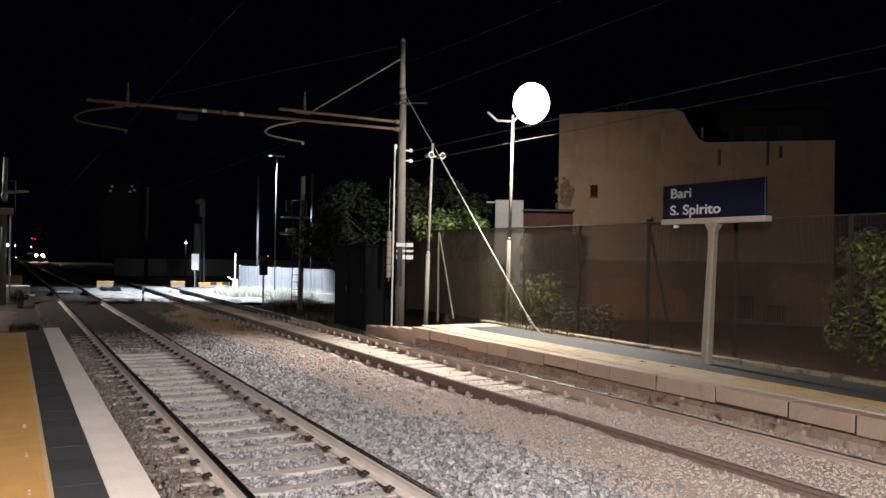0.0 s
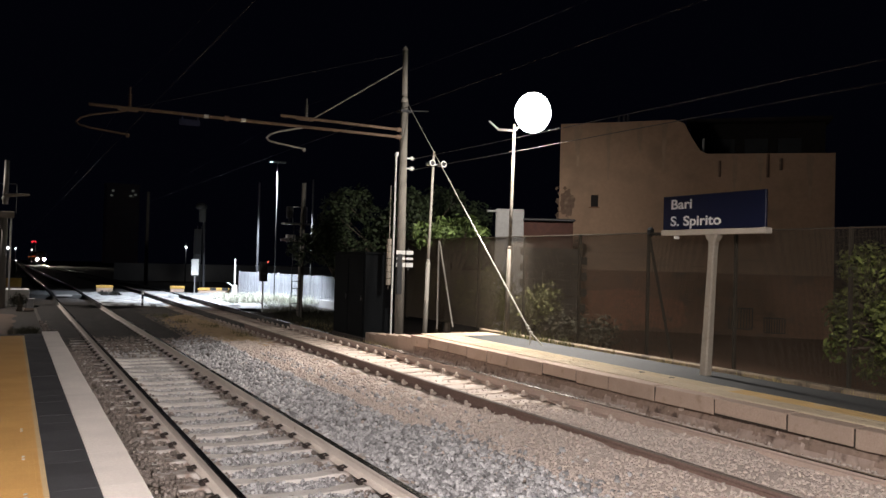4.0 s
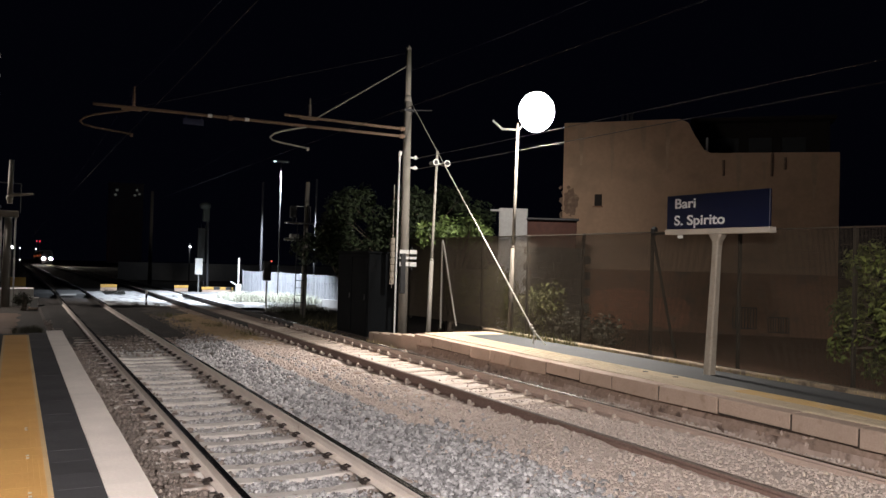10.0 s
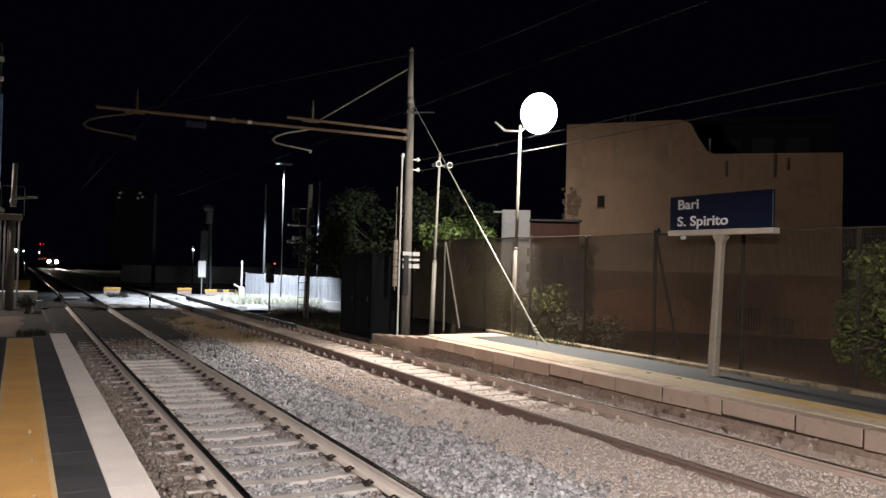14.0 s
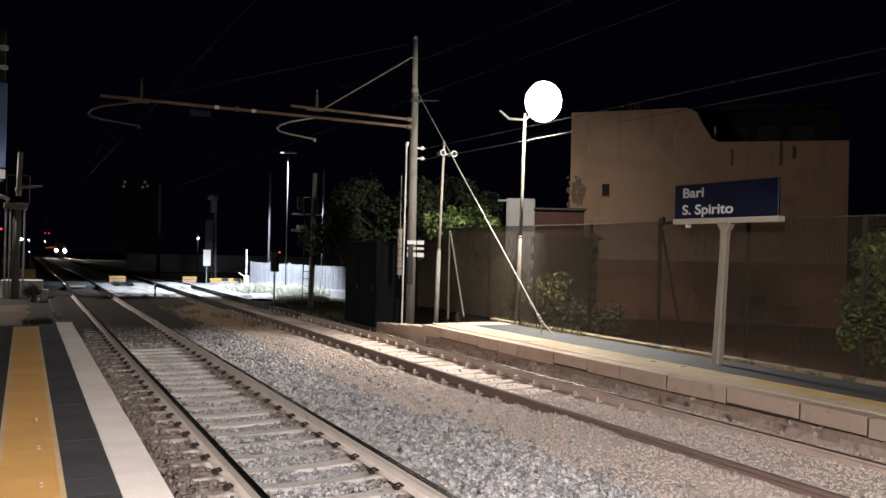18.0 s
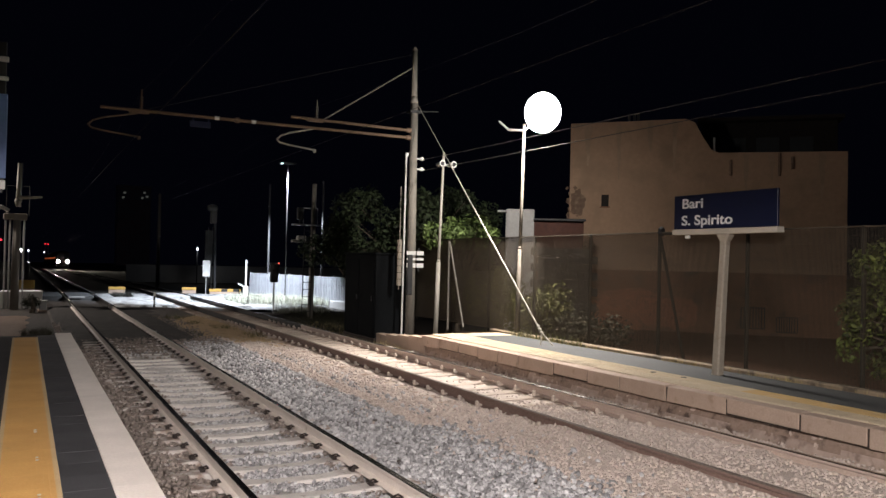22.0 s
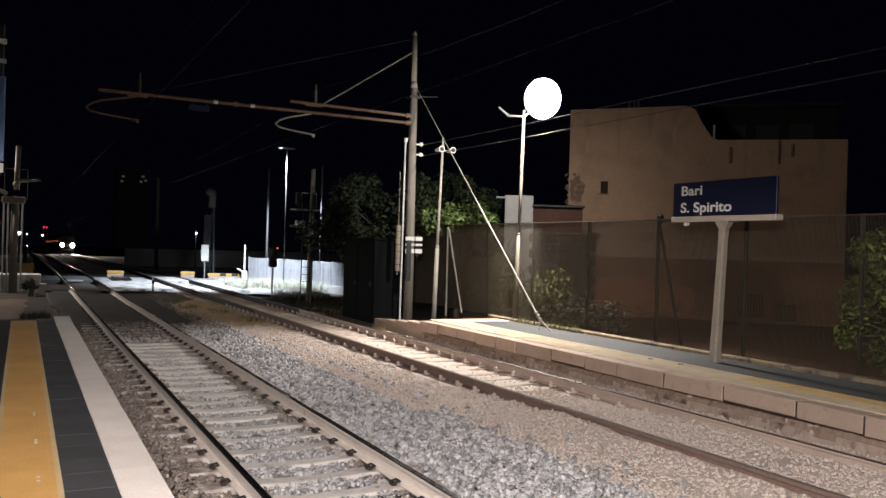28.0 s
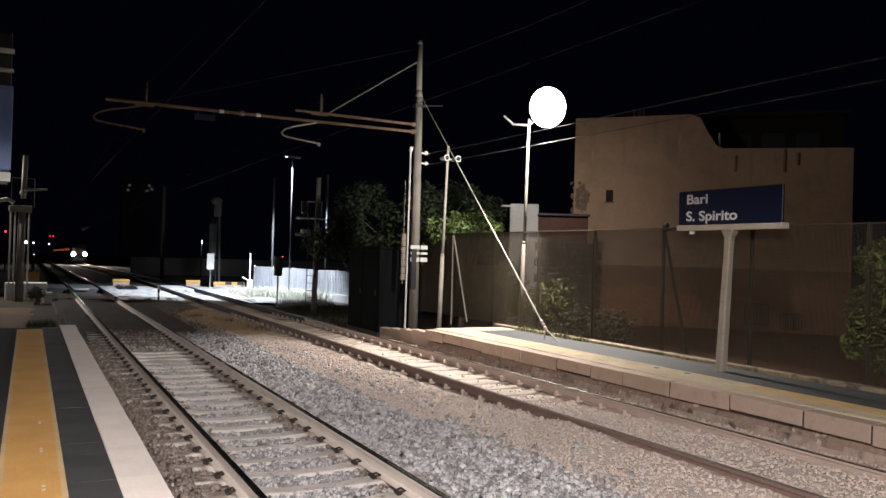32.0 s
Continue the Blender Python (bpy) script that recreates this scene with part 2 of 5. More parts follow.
# stained pole paint with the lamp head's own shade in its base colour
POLE_DIMMED = material("weathered_pole", (0.20, 0.18, 0.15), (0.15, 0.135, 0.11), 0.75, grain=25, blotch=3, bump=0.2, third=(0.12, 0.10, 0.08), spread=0.62)
# cream pole paint made paler to carry the platform lamp's light
POLE_LAMPLIT = material("pale_pole_paint", (0.60, 0.56, 0.49), (0.50, 0.465, 0.40), 0.7, grain=25, blotch=3, bump=0.2)
LEDGE = material("cream_ledge_paint", (0.52, 0.47, 0.40), (0.45, 0.40, 0.34), 0.7, grain=30, blotch=3, bump=0.1)
STEADY = material("pale_steady_tube", (0.42, 0.39, 0.35), (0.33, 0.30, 0.27), 0.6, 0.2, grain=30, blotch=4)
CABINET = material("dark_cabinet", (0.009, 0.010, 0.011), (0.006, 0.007, 0.008), 0.95, 0.0, grain=25, blotch=1.5, bump=0.1)
CABINET.node_tree.nodes["Principled BSDF"].inputs["Specular IOR Level"].default_value = 0.08
PLASTER = material("brown_plaster", (0.49, 0.322, 0.215), (0.43, 0.278, 0.186), 0.95, grain=7, blotch=0.35, bump=0.35, amount=0.8, third=(0.36, 0.24, 0.162), spread=0.52)
PLASTER_DAMP = material("damp_plaster", (0.43, 0.298, 0.205), (0.37, 0.255, 0.175), 0.95, grain=7, blotch=0.35, bump=0.35, amount=0.8, third=(0.48, 0.335, 0.232), spread=0.52)
PLASTER_LOW = material("darker_plaster", (0.30, 0.16, 0.097), (0.23, 0.123, 0.077), 0.95, grain=9, blotch=0.6, bump=0.4, third=(0.15, 0.10, 0.075), spread=0.55)
BROKEN = material("broken_brown_masonry", (0.25, 0.165, 0.115), (0.17, 0.11, 0.078), 0.95, grain=9, blotch=1.5, bump=0.8, third=(0.34, 0.235, 0.165), spread=0.56)
BRICK_RED = material("old_red_brick", (0.45, 0.205, 0.12), (0.32, 0.145, 0.088), 0.95, grain=8, blotch=0.9, bump=0.6, third=(0.22, 0.13, 0.085), spread=0.55)
RED_WALL = material("red_brown_wall", (0.09, 0.036, 0.025), (0.06, 0.026, 0.02), 0.9, grain=8, blotch=1)
BARK = material("bark", (0.13, 0.10, 0.075), (0.07, 0.055, 0.04), 0.95, grain=25, blotch=4, bump=0.9)
LEAF_BUSH = material("bush_leaf", (0.135, 0.155, 0.035), (0.06, 0.075, 0.02), 0.8, grain=12, blotch=2, island=0.8, bump=0)
LEAF_OLIVE = material("olive_leaf", (0.14, 0.14, 0.042), (0.075, 0.078, 0.026), 0.85, grain=12, blotch=2, island=0.5, bump=0)
# grass bleached in its base colour to imitate strong lamplight
GRASS_LAMPLIT = material("pale_grass", (0.48, 0.48, 0.40), (0.34, 0.35, 0.28), 0.9, grain=10, blotch=3, island=0.4, bump=0)
FENCE_WHITE = material("grey_white_fence", (0.36, 0.37, 0.40), (0.29, 0.30, 0.325), 0.6, grain=20, blotch=3, bump=0.1, vary=0.15)
LEAF = material("green_leaf", (0.18, 0.24, 0.075), (0.08, 0.13, 0.035), 0.6, grain=12, blotch=2, island=0.6, bump=0)
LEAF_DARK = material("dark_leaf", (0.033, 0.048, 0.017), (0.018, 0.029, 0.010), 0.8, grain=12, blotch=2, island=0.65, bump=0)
GRASS_DRY = material("dry_grass", (0.40, 0.31, 0.14), (0.26, 0.21, 0.09), 0.9, grain=10, blotch=3, island=0.4, bump=0)
WEED_DARK = material("dark_weed", (0.014, 0.011, 0.007), (0.009, 0.008, 0.005), 0.95, grain=10, blotch=3, island=0.4, bump=0)
LEAF_BROWN = material("dull_brown_leaf", (0.034, 0.032, 0.014), (0.02, 0.019, 0.009), 0.95, grain=12, blotch=2, island=0.5, bump=0)
MORTAR = material("dark_mortar", (0.06, 0.042, 0.033), (0.035, 0.026, 0.021), 0.95, grain=30, blotch=3)
STAIN_SHADE = material("damp_stained_mortar", (0.33, 0.24, 0.19), (0.22, 0.155, 0.12), 0.95, grain=14, blotch=2, bump=1.0, depth=0.03, third=(0.09, 0.062, 0.048), spread=0.58)
GUY = material("guy_steel", (0.36, 0.335, 0.29), (0.28, 0.26, 0.225), 0.75, 0.0, grain=30, blotch=2, bump=0)
GRASS = material("green_grass", (0.12, 0.115, 0.04), (0.075, 0.075, 0.028), 0.95, grain=10, blotch=3, island=0.5, bump=0)
GRAVEL = material("pale_gravel", (0.50, 0.50, 0.49), (0.28, 0.28, 0.28), 0.95, grain=12, blotch=0.8, bump=1.0, depth=0.05, third=(0.11, 0.105, 0.10), spread=0.49)
ROAD = material("crossing_concrete", (0.46, 0.46, 0.45), (0.30, 0.30, 0.29), 0.95, grain=14, blotch=0.9, bump=0.9, depth=0.03, third=(0.12, 0.12, 0.12), spread=0.54)
BOARD_YELLOW = material("yellow_board", (0.55, 0.33, 0.07), (0.46, 0.28, 0.06), 0.7, grain=30, blotch=4, third=(0.30, 0.20, 0.08), spread=0.58)
BLACK = material("black_paint", (0.02, 0.02, 0.02), (0.014, 0.014, 0.014), 0.5, grain=30, blotch=4)
TRAIN = material("train_paint", (0.012, 0.005, 0.005), (0.009, 0.004, 0.004), 0.88, 0.0, grain=10, blotch=1, local=True, bump=0.05)
TRAIN_GREY = material("train_grey", (0.01, 0.01, 0.011), (0.008, 0.008, 0.008), 0.88, grain=10, blotch=1, local=True, bump=0.05)
GLASS_DARK = material("dark_glass", (0.006, 0.006, 0.007), (0.005, 0.005, 0.006), 0.7, grain=10, blotch=1, bump=0)
LED = glow("lit_lens", (1.0, 0.99, 0.95), 25)
LED_COLD = glow("cold_led", (0.7, 0.85, 1.0), 2.5)
HEADLIGHT = glow("headlight_glass", (1.0, 0.90, 0.74), 1700)
SHED_WHITE = material("dull_white_wall", (0.42, 0.41, 0.40), (0.36, 0.35, 0.34), 0.85, grain=12, blotch=1.5)
RED_LIGHT = glow("red_lens", (1.0, 0.03, 0.05), 4)
FAR_WHITE = glow("distant_lamp_glass", (0.95, 0.97, 1.0), 14)
FAR_DIM = glow("dim_window_glass", (0.8, 0.85, 0.75), 0.05)
FAR_PLASTER = material("pale_far_plaster", (0.72, 0.70, 0.68), (0.62, 0.60, 0.58), 0.95, grain=4, blotch=0.4)
CAB_LIT = glow("orange_lit_window", (1.0, 0.22, 0.08), 0.28)

# ---- building blocks ----


def part(name, bm, mat, parent=None, label="", smooth=False):
    me = bpy.data.meshes.new(name)
    bm.to_mesh(me)
    bm.free()
    for x in mat if isinstance(mat, (list, tuple)) else (mat,):
        me.materials.append(x)
    if smooth:
        me.shade_smooth()
    ob = new(name, me)
    ob.parent = parent
    if label:
        ob["label"] = label
    return ob


def again(ob, m, parent=None):
    """Another object on the same mesh."""
    o = new(ob.name.split(".")[0], ob.data)
    o.parent = parent or ob.parent
    o.matrix_basis = m
    return o


def thing(name, m, label, category, group="", kind=""):
    e = new(name)
    e.empty_display_size = 0.3
    e.matrix_basis = m
    return tagged(e, label, category, group, kind)


def box(bm, c, s, bevel=0.0, m=None, mi=0):
    r = bmesh.ops.create_cube(bm, size=1.0, matrix=(m or Matrix()) @ Matrix.LocRotScale(c, None, s))
    vs = r["verts"]
    fs = list({f for v in vs for f in v.link_faces})
    if bevel:
        es = list({e for v in vs for e in v.link_edges})
        out = bmesh.ops.bevel(bm, geom=es, offset=bevel, segments=1, affect="EDGES", profile=0.5)
        fs = out["faces"] + [f for f in fs if f.is_valid]
    for f in fs:
        if f.is_valid:
            f.material_index = mi
    return bm


def tube(bm, a, b, r0, r1=None, seg=10, mi=0):
    a, b = Vector(a), Vector(b)
    d = b - a
    m = Matrix.Translation((a + b) / 2) @ d.to_track_quat("Z", "Y").to_matrix().to_4x4()
    out = bmesh.ops.create_cone(bm, cap_ends=True, segments=seg, radius1=r0, radius2=r0 if r1 is None else r1, depth=d.length, matrix=m)
    for f in {f for v in out["verts"] for f in v.link_faces}:
        f.material_index = mi
    return bm


def path(bm, pts, r, seg=8):
    for a, b in zip(pts, pts[1:]):
        tube(bm, a, b, r, seg=seg)
    for p in pts[1:-1]:
        bmesh.ops.create_uvsphere(bm, u_segments=seg, v_segments=5, radius=r * 1.02, matrix=Matrix.Translation(p))
    return bm


def cable(bm, pts, r, seg=6):
    """One continuous wire through the points; it runs mostly along y."""
    rings = [[bm.verts.new((p[0] + r * math.cos(6.2832 * k / seg), p[1], p[2] + r * math.sin(6.2832 * k / seg))) for k in range(seg)] for p in pts]
    for q, s in zip(rings, rings[1:]):
        for k in range(seg):
            bm.faces.new((q[k], q[(k + 1) % seg], s[(k + 1) % seg], s[k]))
    bm.faces.new(rings[0])
    bm.faces.new(rings[-1][::-1])
    bmesh.ops.recalc_face_normals(bm, faces=bm.faces)
    return bm


def new_bm():
    return bmesh.new()


def raw(name, verts, faces, mat, parent=None):
    me = bpy.data.meshes.new(name)
    verts, faces = np.asarray(verts, np.float32), np.asarray(faces, np.int32)
    k = faces.shape[1]
    me.vertices.add(len(verts))
    me.vertices.foreach_set("co", verts.ravel())
    me.loops.add(faces.size)
    me.loops.foreach_set("vertex_index", faces.ravel())
    me.polygons.add(len(faces))
    me.polygons.foreach_set("loop_start", np.arange(0, faces.size, k, dtype=np.int32))
    me.update(calc_edges=True)
    me.validate()
    me.materials.append(mat)
    ob = new(name, me)
    ob.parent = parent
    return ob


GRADE = 0.0085


def rail_z(y):
    """The line falls gently beyond the level crossing."""
    return -GRADE * max(0.0, y - 55.0)


# ---- ground, ballast and road ----
def ground():
    xs = [-500, -60, -6, 13, 60, 500]
    ys = [-80, -20, 55, 80, 150, 250, 400, 1200]
    v = [(x, y, -0.36 + rail_z(y)) for y in ys for x in xs]
    n = len(xs)
    f = [(j * n + i, j * n + i + 1, (j + 1) * n + i + 1, (j + 1) * n + i) for j in range(len(ys) - 1) for i in range(n - 1)]
    tagged(raw("ground", v, f, SOIL), "dark bare soil and rough grass beside the railway", "ground", kind="structure")


def bed_height(x, y):
    h = -0.235
    if 3.7 < x < 6.4:
        h += 0.10 * math.sin((x - 3.7) / 2.7 * math.pi) ** 0.7
    if x > 8.4:
        h += 0.06 * min(1, (x - 8.4) / 0.55) * (0.75 + 0.9 * noise.noise((1, y * 1.3, 6)))
    if 6.0 < x < 8.95:
        # dust and stone bury the second line almost to the rail heads
        side = min(1, (x - 6.0) / 0.5, (8.95 - x) / 0.5)
        reach = 12.9 + 0.5 * noise.noise((x * 2, y, 11)) - (0.9 if 7.0 < x < 7.9 else 0.4 if x < 7 else 1.6)
        h += 0.135 * side * min(1, max(0, (reach - y) / 3.2))
        rail = min(abs(x - 6.7), abs(x - 8.2))
        if rail < 0.4 and y < reach:
            h += 0.035 * (1 - rail / 0.4) * noise.noise((3, y * 1.7, x * 0.8))
        if y > reach - 3.2:
            h = max(h, -0.235 + (0.06 if x < 6.7 else 0.02) * side * min(1, max(0, (22.5 - y) / 2)))
    if x < 1.3:
        h += 0.03
    if y > 22:
        h -= 0.03
    if 1.86 < x < 3.44:
        h += 0.02 * min(1, max(0, (y - 8) / 5))
    return h + 0.03 * noise.noise((x * 1.4, y * 1.4, 0)) + 0.018 * noise.noise((x * 6, y * 6, 3))


def ballast_bed():
    xs, ys = np.arange(0.9, 9.06, 0.12), np.concatenate([np.arange(-10, 24, 0.14), np.arange(24, 44.2, 0.4)])
    v = [(x, y, bed_height(x, y)) for y in ys for x in xs]
    n = len(xs)
    f = [(j * n + i, j * n + i + 1, (j + 1) * n + i + 1, (j + 1) * n + i) for j in range(len(ys) - 1) for i in range(n - 1)]
    bed = tagged(raw("ballast_bed", v, f, BED), "crushed stone track bed under the two lines", "track bed", kind="structure")
    bed.data.materials.append(BED_DUSTY)
    bed.data.materials.append(BED_BROWN)
    bed.data.materials.append(BED_GREY)
    for q in bed.data.polygons:
        x, y, _ = q.center
        q.material_index = 1 if x > 4.95 + 0.25 * noise.noise((x * 2, y * 2, 3)) and y < 24 else (2 if x < 1.75 and y < 21 else (3 if 1.98 < x < 3.3 and 7.5 + noise.noise((x * 2, y, 5)) < y < 20.5 else 0))
    # the far bed takes the dark stone colour because no lamp reaches it
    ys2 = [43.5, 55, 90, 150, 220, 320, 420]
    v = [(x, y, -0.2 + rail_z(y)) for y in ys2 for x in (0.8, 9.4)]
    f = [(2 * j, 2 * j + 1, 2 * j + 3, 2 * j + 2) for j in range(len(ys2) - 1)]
    tagged(raw("ballast_bed", v, f, BED_DARK), "stone track bed beyond the crossing, coloured dark as unlit", "track bed", kind="structure")


SLEEPER_Y = [2.45 + 0.6 * i for i in range(-18, 70)]


def stones(name, zones, mat, label, seed, size):
    """Loose angular stones, thrown over the zones (x0, x1, y0, y1, per square metre, kept clear of sleepers or not)."""
    rng = np.random.default_rng(seed)
    g = (1 + 5 ** 0.5) / 2
    base = np.array([(-1, g, 0), (1, g, 0), (-1, -g, 0), (1, -g, 0), (0, -1, g), (0, 1, g), (0, -1, -g), (0, 1, -g),
                     (g, 0, -1), (g, 0, 1), (-g, 0, -1), (-g, 0, 1)]) / 1.9
    tri = np.array([(0, 11, 5), (0, 5, 1), (0, 1, 7), (0, 7, 10), (0, 10, 11), (1, 5, 9), (5, 11, 4), (11, 10, 2), (10, 7, 6),
                    (7, 1, 8), (3, 9, 4), (3, 4, 2), (3, 2, 6), (3, 6, 8), (3, 8, 9), (4, 9, 5), (2, 4, 11), (6, 2, 10), (8, 6, 7), (9, 8, 1)])
    spots = []
    for x0, x1, y0, y1, per, clear, sink in zones:
        n = int((x1 - x0) * (y1 - y0) * per)
        p = np.c_[rng.uniform(x0, x1, n), rng.uniform(y0, y1, n)]
        if clear:
            d = np.abs((p[:, 1] - 2.45 + 0.3) % 0.6 - 0.3)
            p = p[d > 0.125]
        spots.append(np.c_[p, np.full(len(p), sink)])
    p = np.concatenate(spots)
    z = np.array([bed_height(x, y) for x, y in p[:, :2]]) + p[:, 2]
    n = len(p)
    z = z + rng.uniform(-0.6, 0.8, n) * size * 0.8
    q = rng.normal(size=(n, 4))
    q /= np.linalg.norm(q, axis=1)[:, None]
    w, x, y, zz = q.T
    rot = np.stack([np.stack([1 - 2 * (y * y + zz * zz), 2 * (x * y - zz * w), 2 * (x * zz + y * w)], -1),
                    np.stack([2 * (x * y + zz * w), 1 - 2 * (x * x + zz * zz), 2 * (y * zz - x * w)], -1),
                    np.stack([2 * (x * zz - y * w), 2 * (y * zz + x * w), 1 - 2 * (x * x + y * y)], -1)], 1)
    sc = size * rng.uniform(0.65, 1.35, (n, 1, 1)) * rng.uniform(0.45, 1.25, (n, 1, 3))
    v = (base[None] * (1 + np.clip(rng.normal(0, 0.27, (n, 12, 1)), -0.5, 0.55))) * sc
    v = np.einsum("nij,nkj->nki", rot, v)
    v += np.c_[p[:, :2], z][:, None, :]
    f = (tri[None] + 12 * np.arange(n)[:, None, None]).reshape(-1, 3)
    return tagged(raw(name, v.reshape(-1, 3), f, mat), label, "ballast", kind="stuff")


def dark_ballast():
    """Dark ballast that buries the sleepers of the near track up to the crossing."""
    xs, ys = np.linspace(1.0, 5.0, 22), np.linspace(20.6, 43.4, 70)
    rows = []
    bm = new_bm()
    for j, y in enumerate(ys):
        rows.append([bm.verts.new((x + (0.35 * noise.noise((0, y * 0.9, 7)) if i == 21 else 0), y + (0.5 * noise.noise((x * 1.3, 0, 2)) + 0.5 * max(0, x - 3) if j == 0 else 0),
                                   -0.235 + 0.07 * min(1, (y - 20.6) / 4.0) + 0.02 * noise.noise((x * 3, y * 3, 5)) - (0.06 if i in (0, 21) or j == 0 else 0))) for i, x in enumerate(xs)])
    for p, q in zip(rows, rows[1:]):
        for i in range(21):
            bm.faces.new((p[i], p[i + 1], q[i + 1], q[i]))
    tagged(part("dark_ballast", bm, BED_DARK, None, "", True), "dark ballast burying the sleepers", "track bed", kind="structure")


ground()
ballast_bed()
dark_ballast()
stones("ballast_stones", [(3.55, 5.35, -3, 2.5, 260, 0, 0.016), (3.55, 5.1, 2.5, 10, 720, 0, 0.016), (3.55, 4.9, 10, 19, 480, 0, 0.014), (5.1, 5.3, 2.5, 10, 330, 0, 0.012), (3.5, 5.0, 19, 23, 220, 0, 0.01),
                          (3.4, 3.6, 2.5, 19, 300, 1, 0.0), (5.25, 5.6, 2.5, 19, 60, 0, 0.006), (5.6, 6.3, 2.5, 18, 10, 0, 0.004)],
       STONE, "grey crushed ballast stones heaped between the tracks", 3, 0.032)
stones("crib_stones", [(1.98, 3.3, -3, 2.5, 300, 1, 0.022), (1.98, 3.3, 2.5, 10, 900, 1, 0.022), (1.98, 3.3, 10, 13, 360, 1, 0.0), (1.98, 3.3, 13, 17, 180, 1, -0.008), (1.98, 3.3, 17, 20.2, 90, 1, -0.008), (1.98, 3.3, 20.2, 21.6, 130, 1, 0.012)],
       STONE, "small grey stones packed between the sleepers", 8, 0.022)
stones("greasy_stones", [(0.92, 1.6, 3, 13, 230, 0, 0.052), (0.92, 1.6, 13, 22, 150, 0, 0.05), (0.9, 1.9, 22, 30, 60, 0, 0.05), (0.92, 1.8, 3, 11, 520, 1, 0.012), (0.92, 1.8, 11, 22, 300, 1, 0.01), (1.6, 1.82, 3, 22, 300, 1, 0.01), (1.98, 2.16, 3, 16, 330, 1, 0.026), (3.12, 3.32, 3, 16, 330, 1, 0.026), (1.98, 3.3, 19.4, 20.6, 70, 1, 0.02), (1.98, 3.3, 20.6, 24.5, 160, 0, 0.03), (1.98, 3.3, 22, 24.5, 120, 0, 0.06),
                         (3.4, 4.9, 21.5, 23.4, 120, 0, 0.03), (4.4, 5.1, 23, 32, 60, 0, 0.02)],
       STONE_DARK, "dark greasy stones beside the platform wall", 9, 0.027)
stones("dusty_ballast_stones", [(4.8, 5.25, 2.5, 19, 260, 0, 0.012), (4.3, 4.8, 2.5, 19, 40, 0, 0.02), (5.2, 8.1, -3, 3, 240, 1, 0.03), (5.2, 6.2, 3, 11, 480, 0, 0.0), (6.2, 6.64, 3, 12, 420, 0, 0.0), (5.0, 6.44, 12, 20, 300, 0, 0.006), (5.0, 6.6, 11, 12, 300, 0, 0.008), (5.0, 6.5, 20, 25, 150, 0, 0.0),
                                (6.76, 8.14, 3, 11.5, 420, 0, 0.0), (6.78, 8.12, 11.5, 13, 120, 1, 0.0), (6.8, 7.98, 12.5, 22, 70, 1, -0.006),
                                (8.27, 8.5, 3, 12, 350, 0, 0.004), (8.5, 9.05, 3, 20, 230, 0, 0.004), (8.3, 8.6, 12, 20, 350, 1, 0.03), (0.92, 1.75, 4, 12, 160, 0, 0.012)],
       STONE_RUST, "rust-dusted pinkish ballast stones beside the rails", 4, 0.022)


# ---- the two tracks ----
def rail_mesh(name, x, mats, parent, shaded_from):
    """A flat-bottomed rail, 172 mm high, its running surface polished, backlit shade painted into its sides towards the
    crossing.
    """
    half = [(0.030, 0.0), (0.036, -0.010), (0.036, -0.040), (0.010, -0.055), (0.010, -0.135), (0.030, -0.148), (0.075, -0.162), (0.075, -0.172)]
    prof = half + [(-a, b) for a, b in reversed(half)]
    ys = [-9.5, shaded_from, 55, 90, 150, 220, 320, 420]
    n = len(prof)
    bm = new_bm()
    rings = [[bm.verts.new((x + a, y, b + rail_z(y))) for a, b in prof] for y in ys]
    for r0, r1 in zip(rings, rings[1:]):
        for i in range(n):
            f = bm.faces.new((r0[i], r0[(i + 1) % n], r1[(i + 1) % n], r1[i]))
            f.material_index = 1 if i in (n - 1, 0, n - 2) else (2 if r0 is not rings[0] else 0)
    bm.faces.new(rings[0])
    bm.faces.new(rings[-1][::-1])
    bmesh.ops.recalc_face_normals(bm, faces=bm.faces)
    return part(name, bm, mats, parent)


def sleeper_bm():
    """A concrete sleeper, 2.5 m long, lower and narrower in the middle."""
    bm = new_bm()
    rings = []
    for x, top, w in ((-1.25, -0.20, 0.105), (-1.2, -0.182, 0.118), (-0.5, -0.182, 0.118), (-0.3, -0.20, 0.10), (0.3, -0.20, 0.10), (0.5, -0.182, 0.118), (1.2, -0.182, 0.118), (1.25, -0.20, 0.105)):
        rings.append([bm.verts.new(p) for p in ((x, -w - 0.03, -0.36), (x, -w, top - 0.012), (x, -w + 0.012, top), (x, w - 0.012, top), (x, w, top - 0.012), (x, w + 0.03, -0.36))])
    for a, b in zip(rings, rings[1:]):
        for i in range(6):
            bm.faces.new((a[i], a[(i + 1) % 6], b[(i + 1) % 6], b[i]))
    bm.faces.new(rings[0])
    bm.faces.new(rings[-1])
    bmesh.ops.recalc_face_normals(bm, faces=bm.faces)
    return bm


def clip_bm():
    """A spring clip: a shoulder block and a bent steel loop that bears on the rail foot."""
    bm = new_bm()
    box(bm, (0.035, 0, 0.012), (0.05, 0.09, 0.03), 0.006)
    for s in (-1, 1):
        tube(bm, (0.05, 0.035 * s, 0.03), (-0.02, 0.05 * s, 0.042), 0.010, seg=5)
    tube(bm, (-0.02, -0.055, 0.042), (-0.02, 0.055, 0.042), 0.010, seg=5)
    return bm


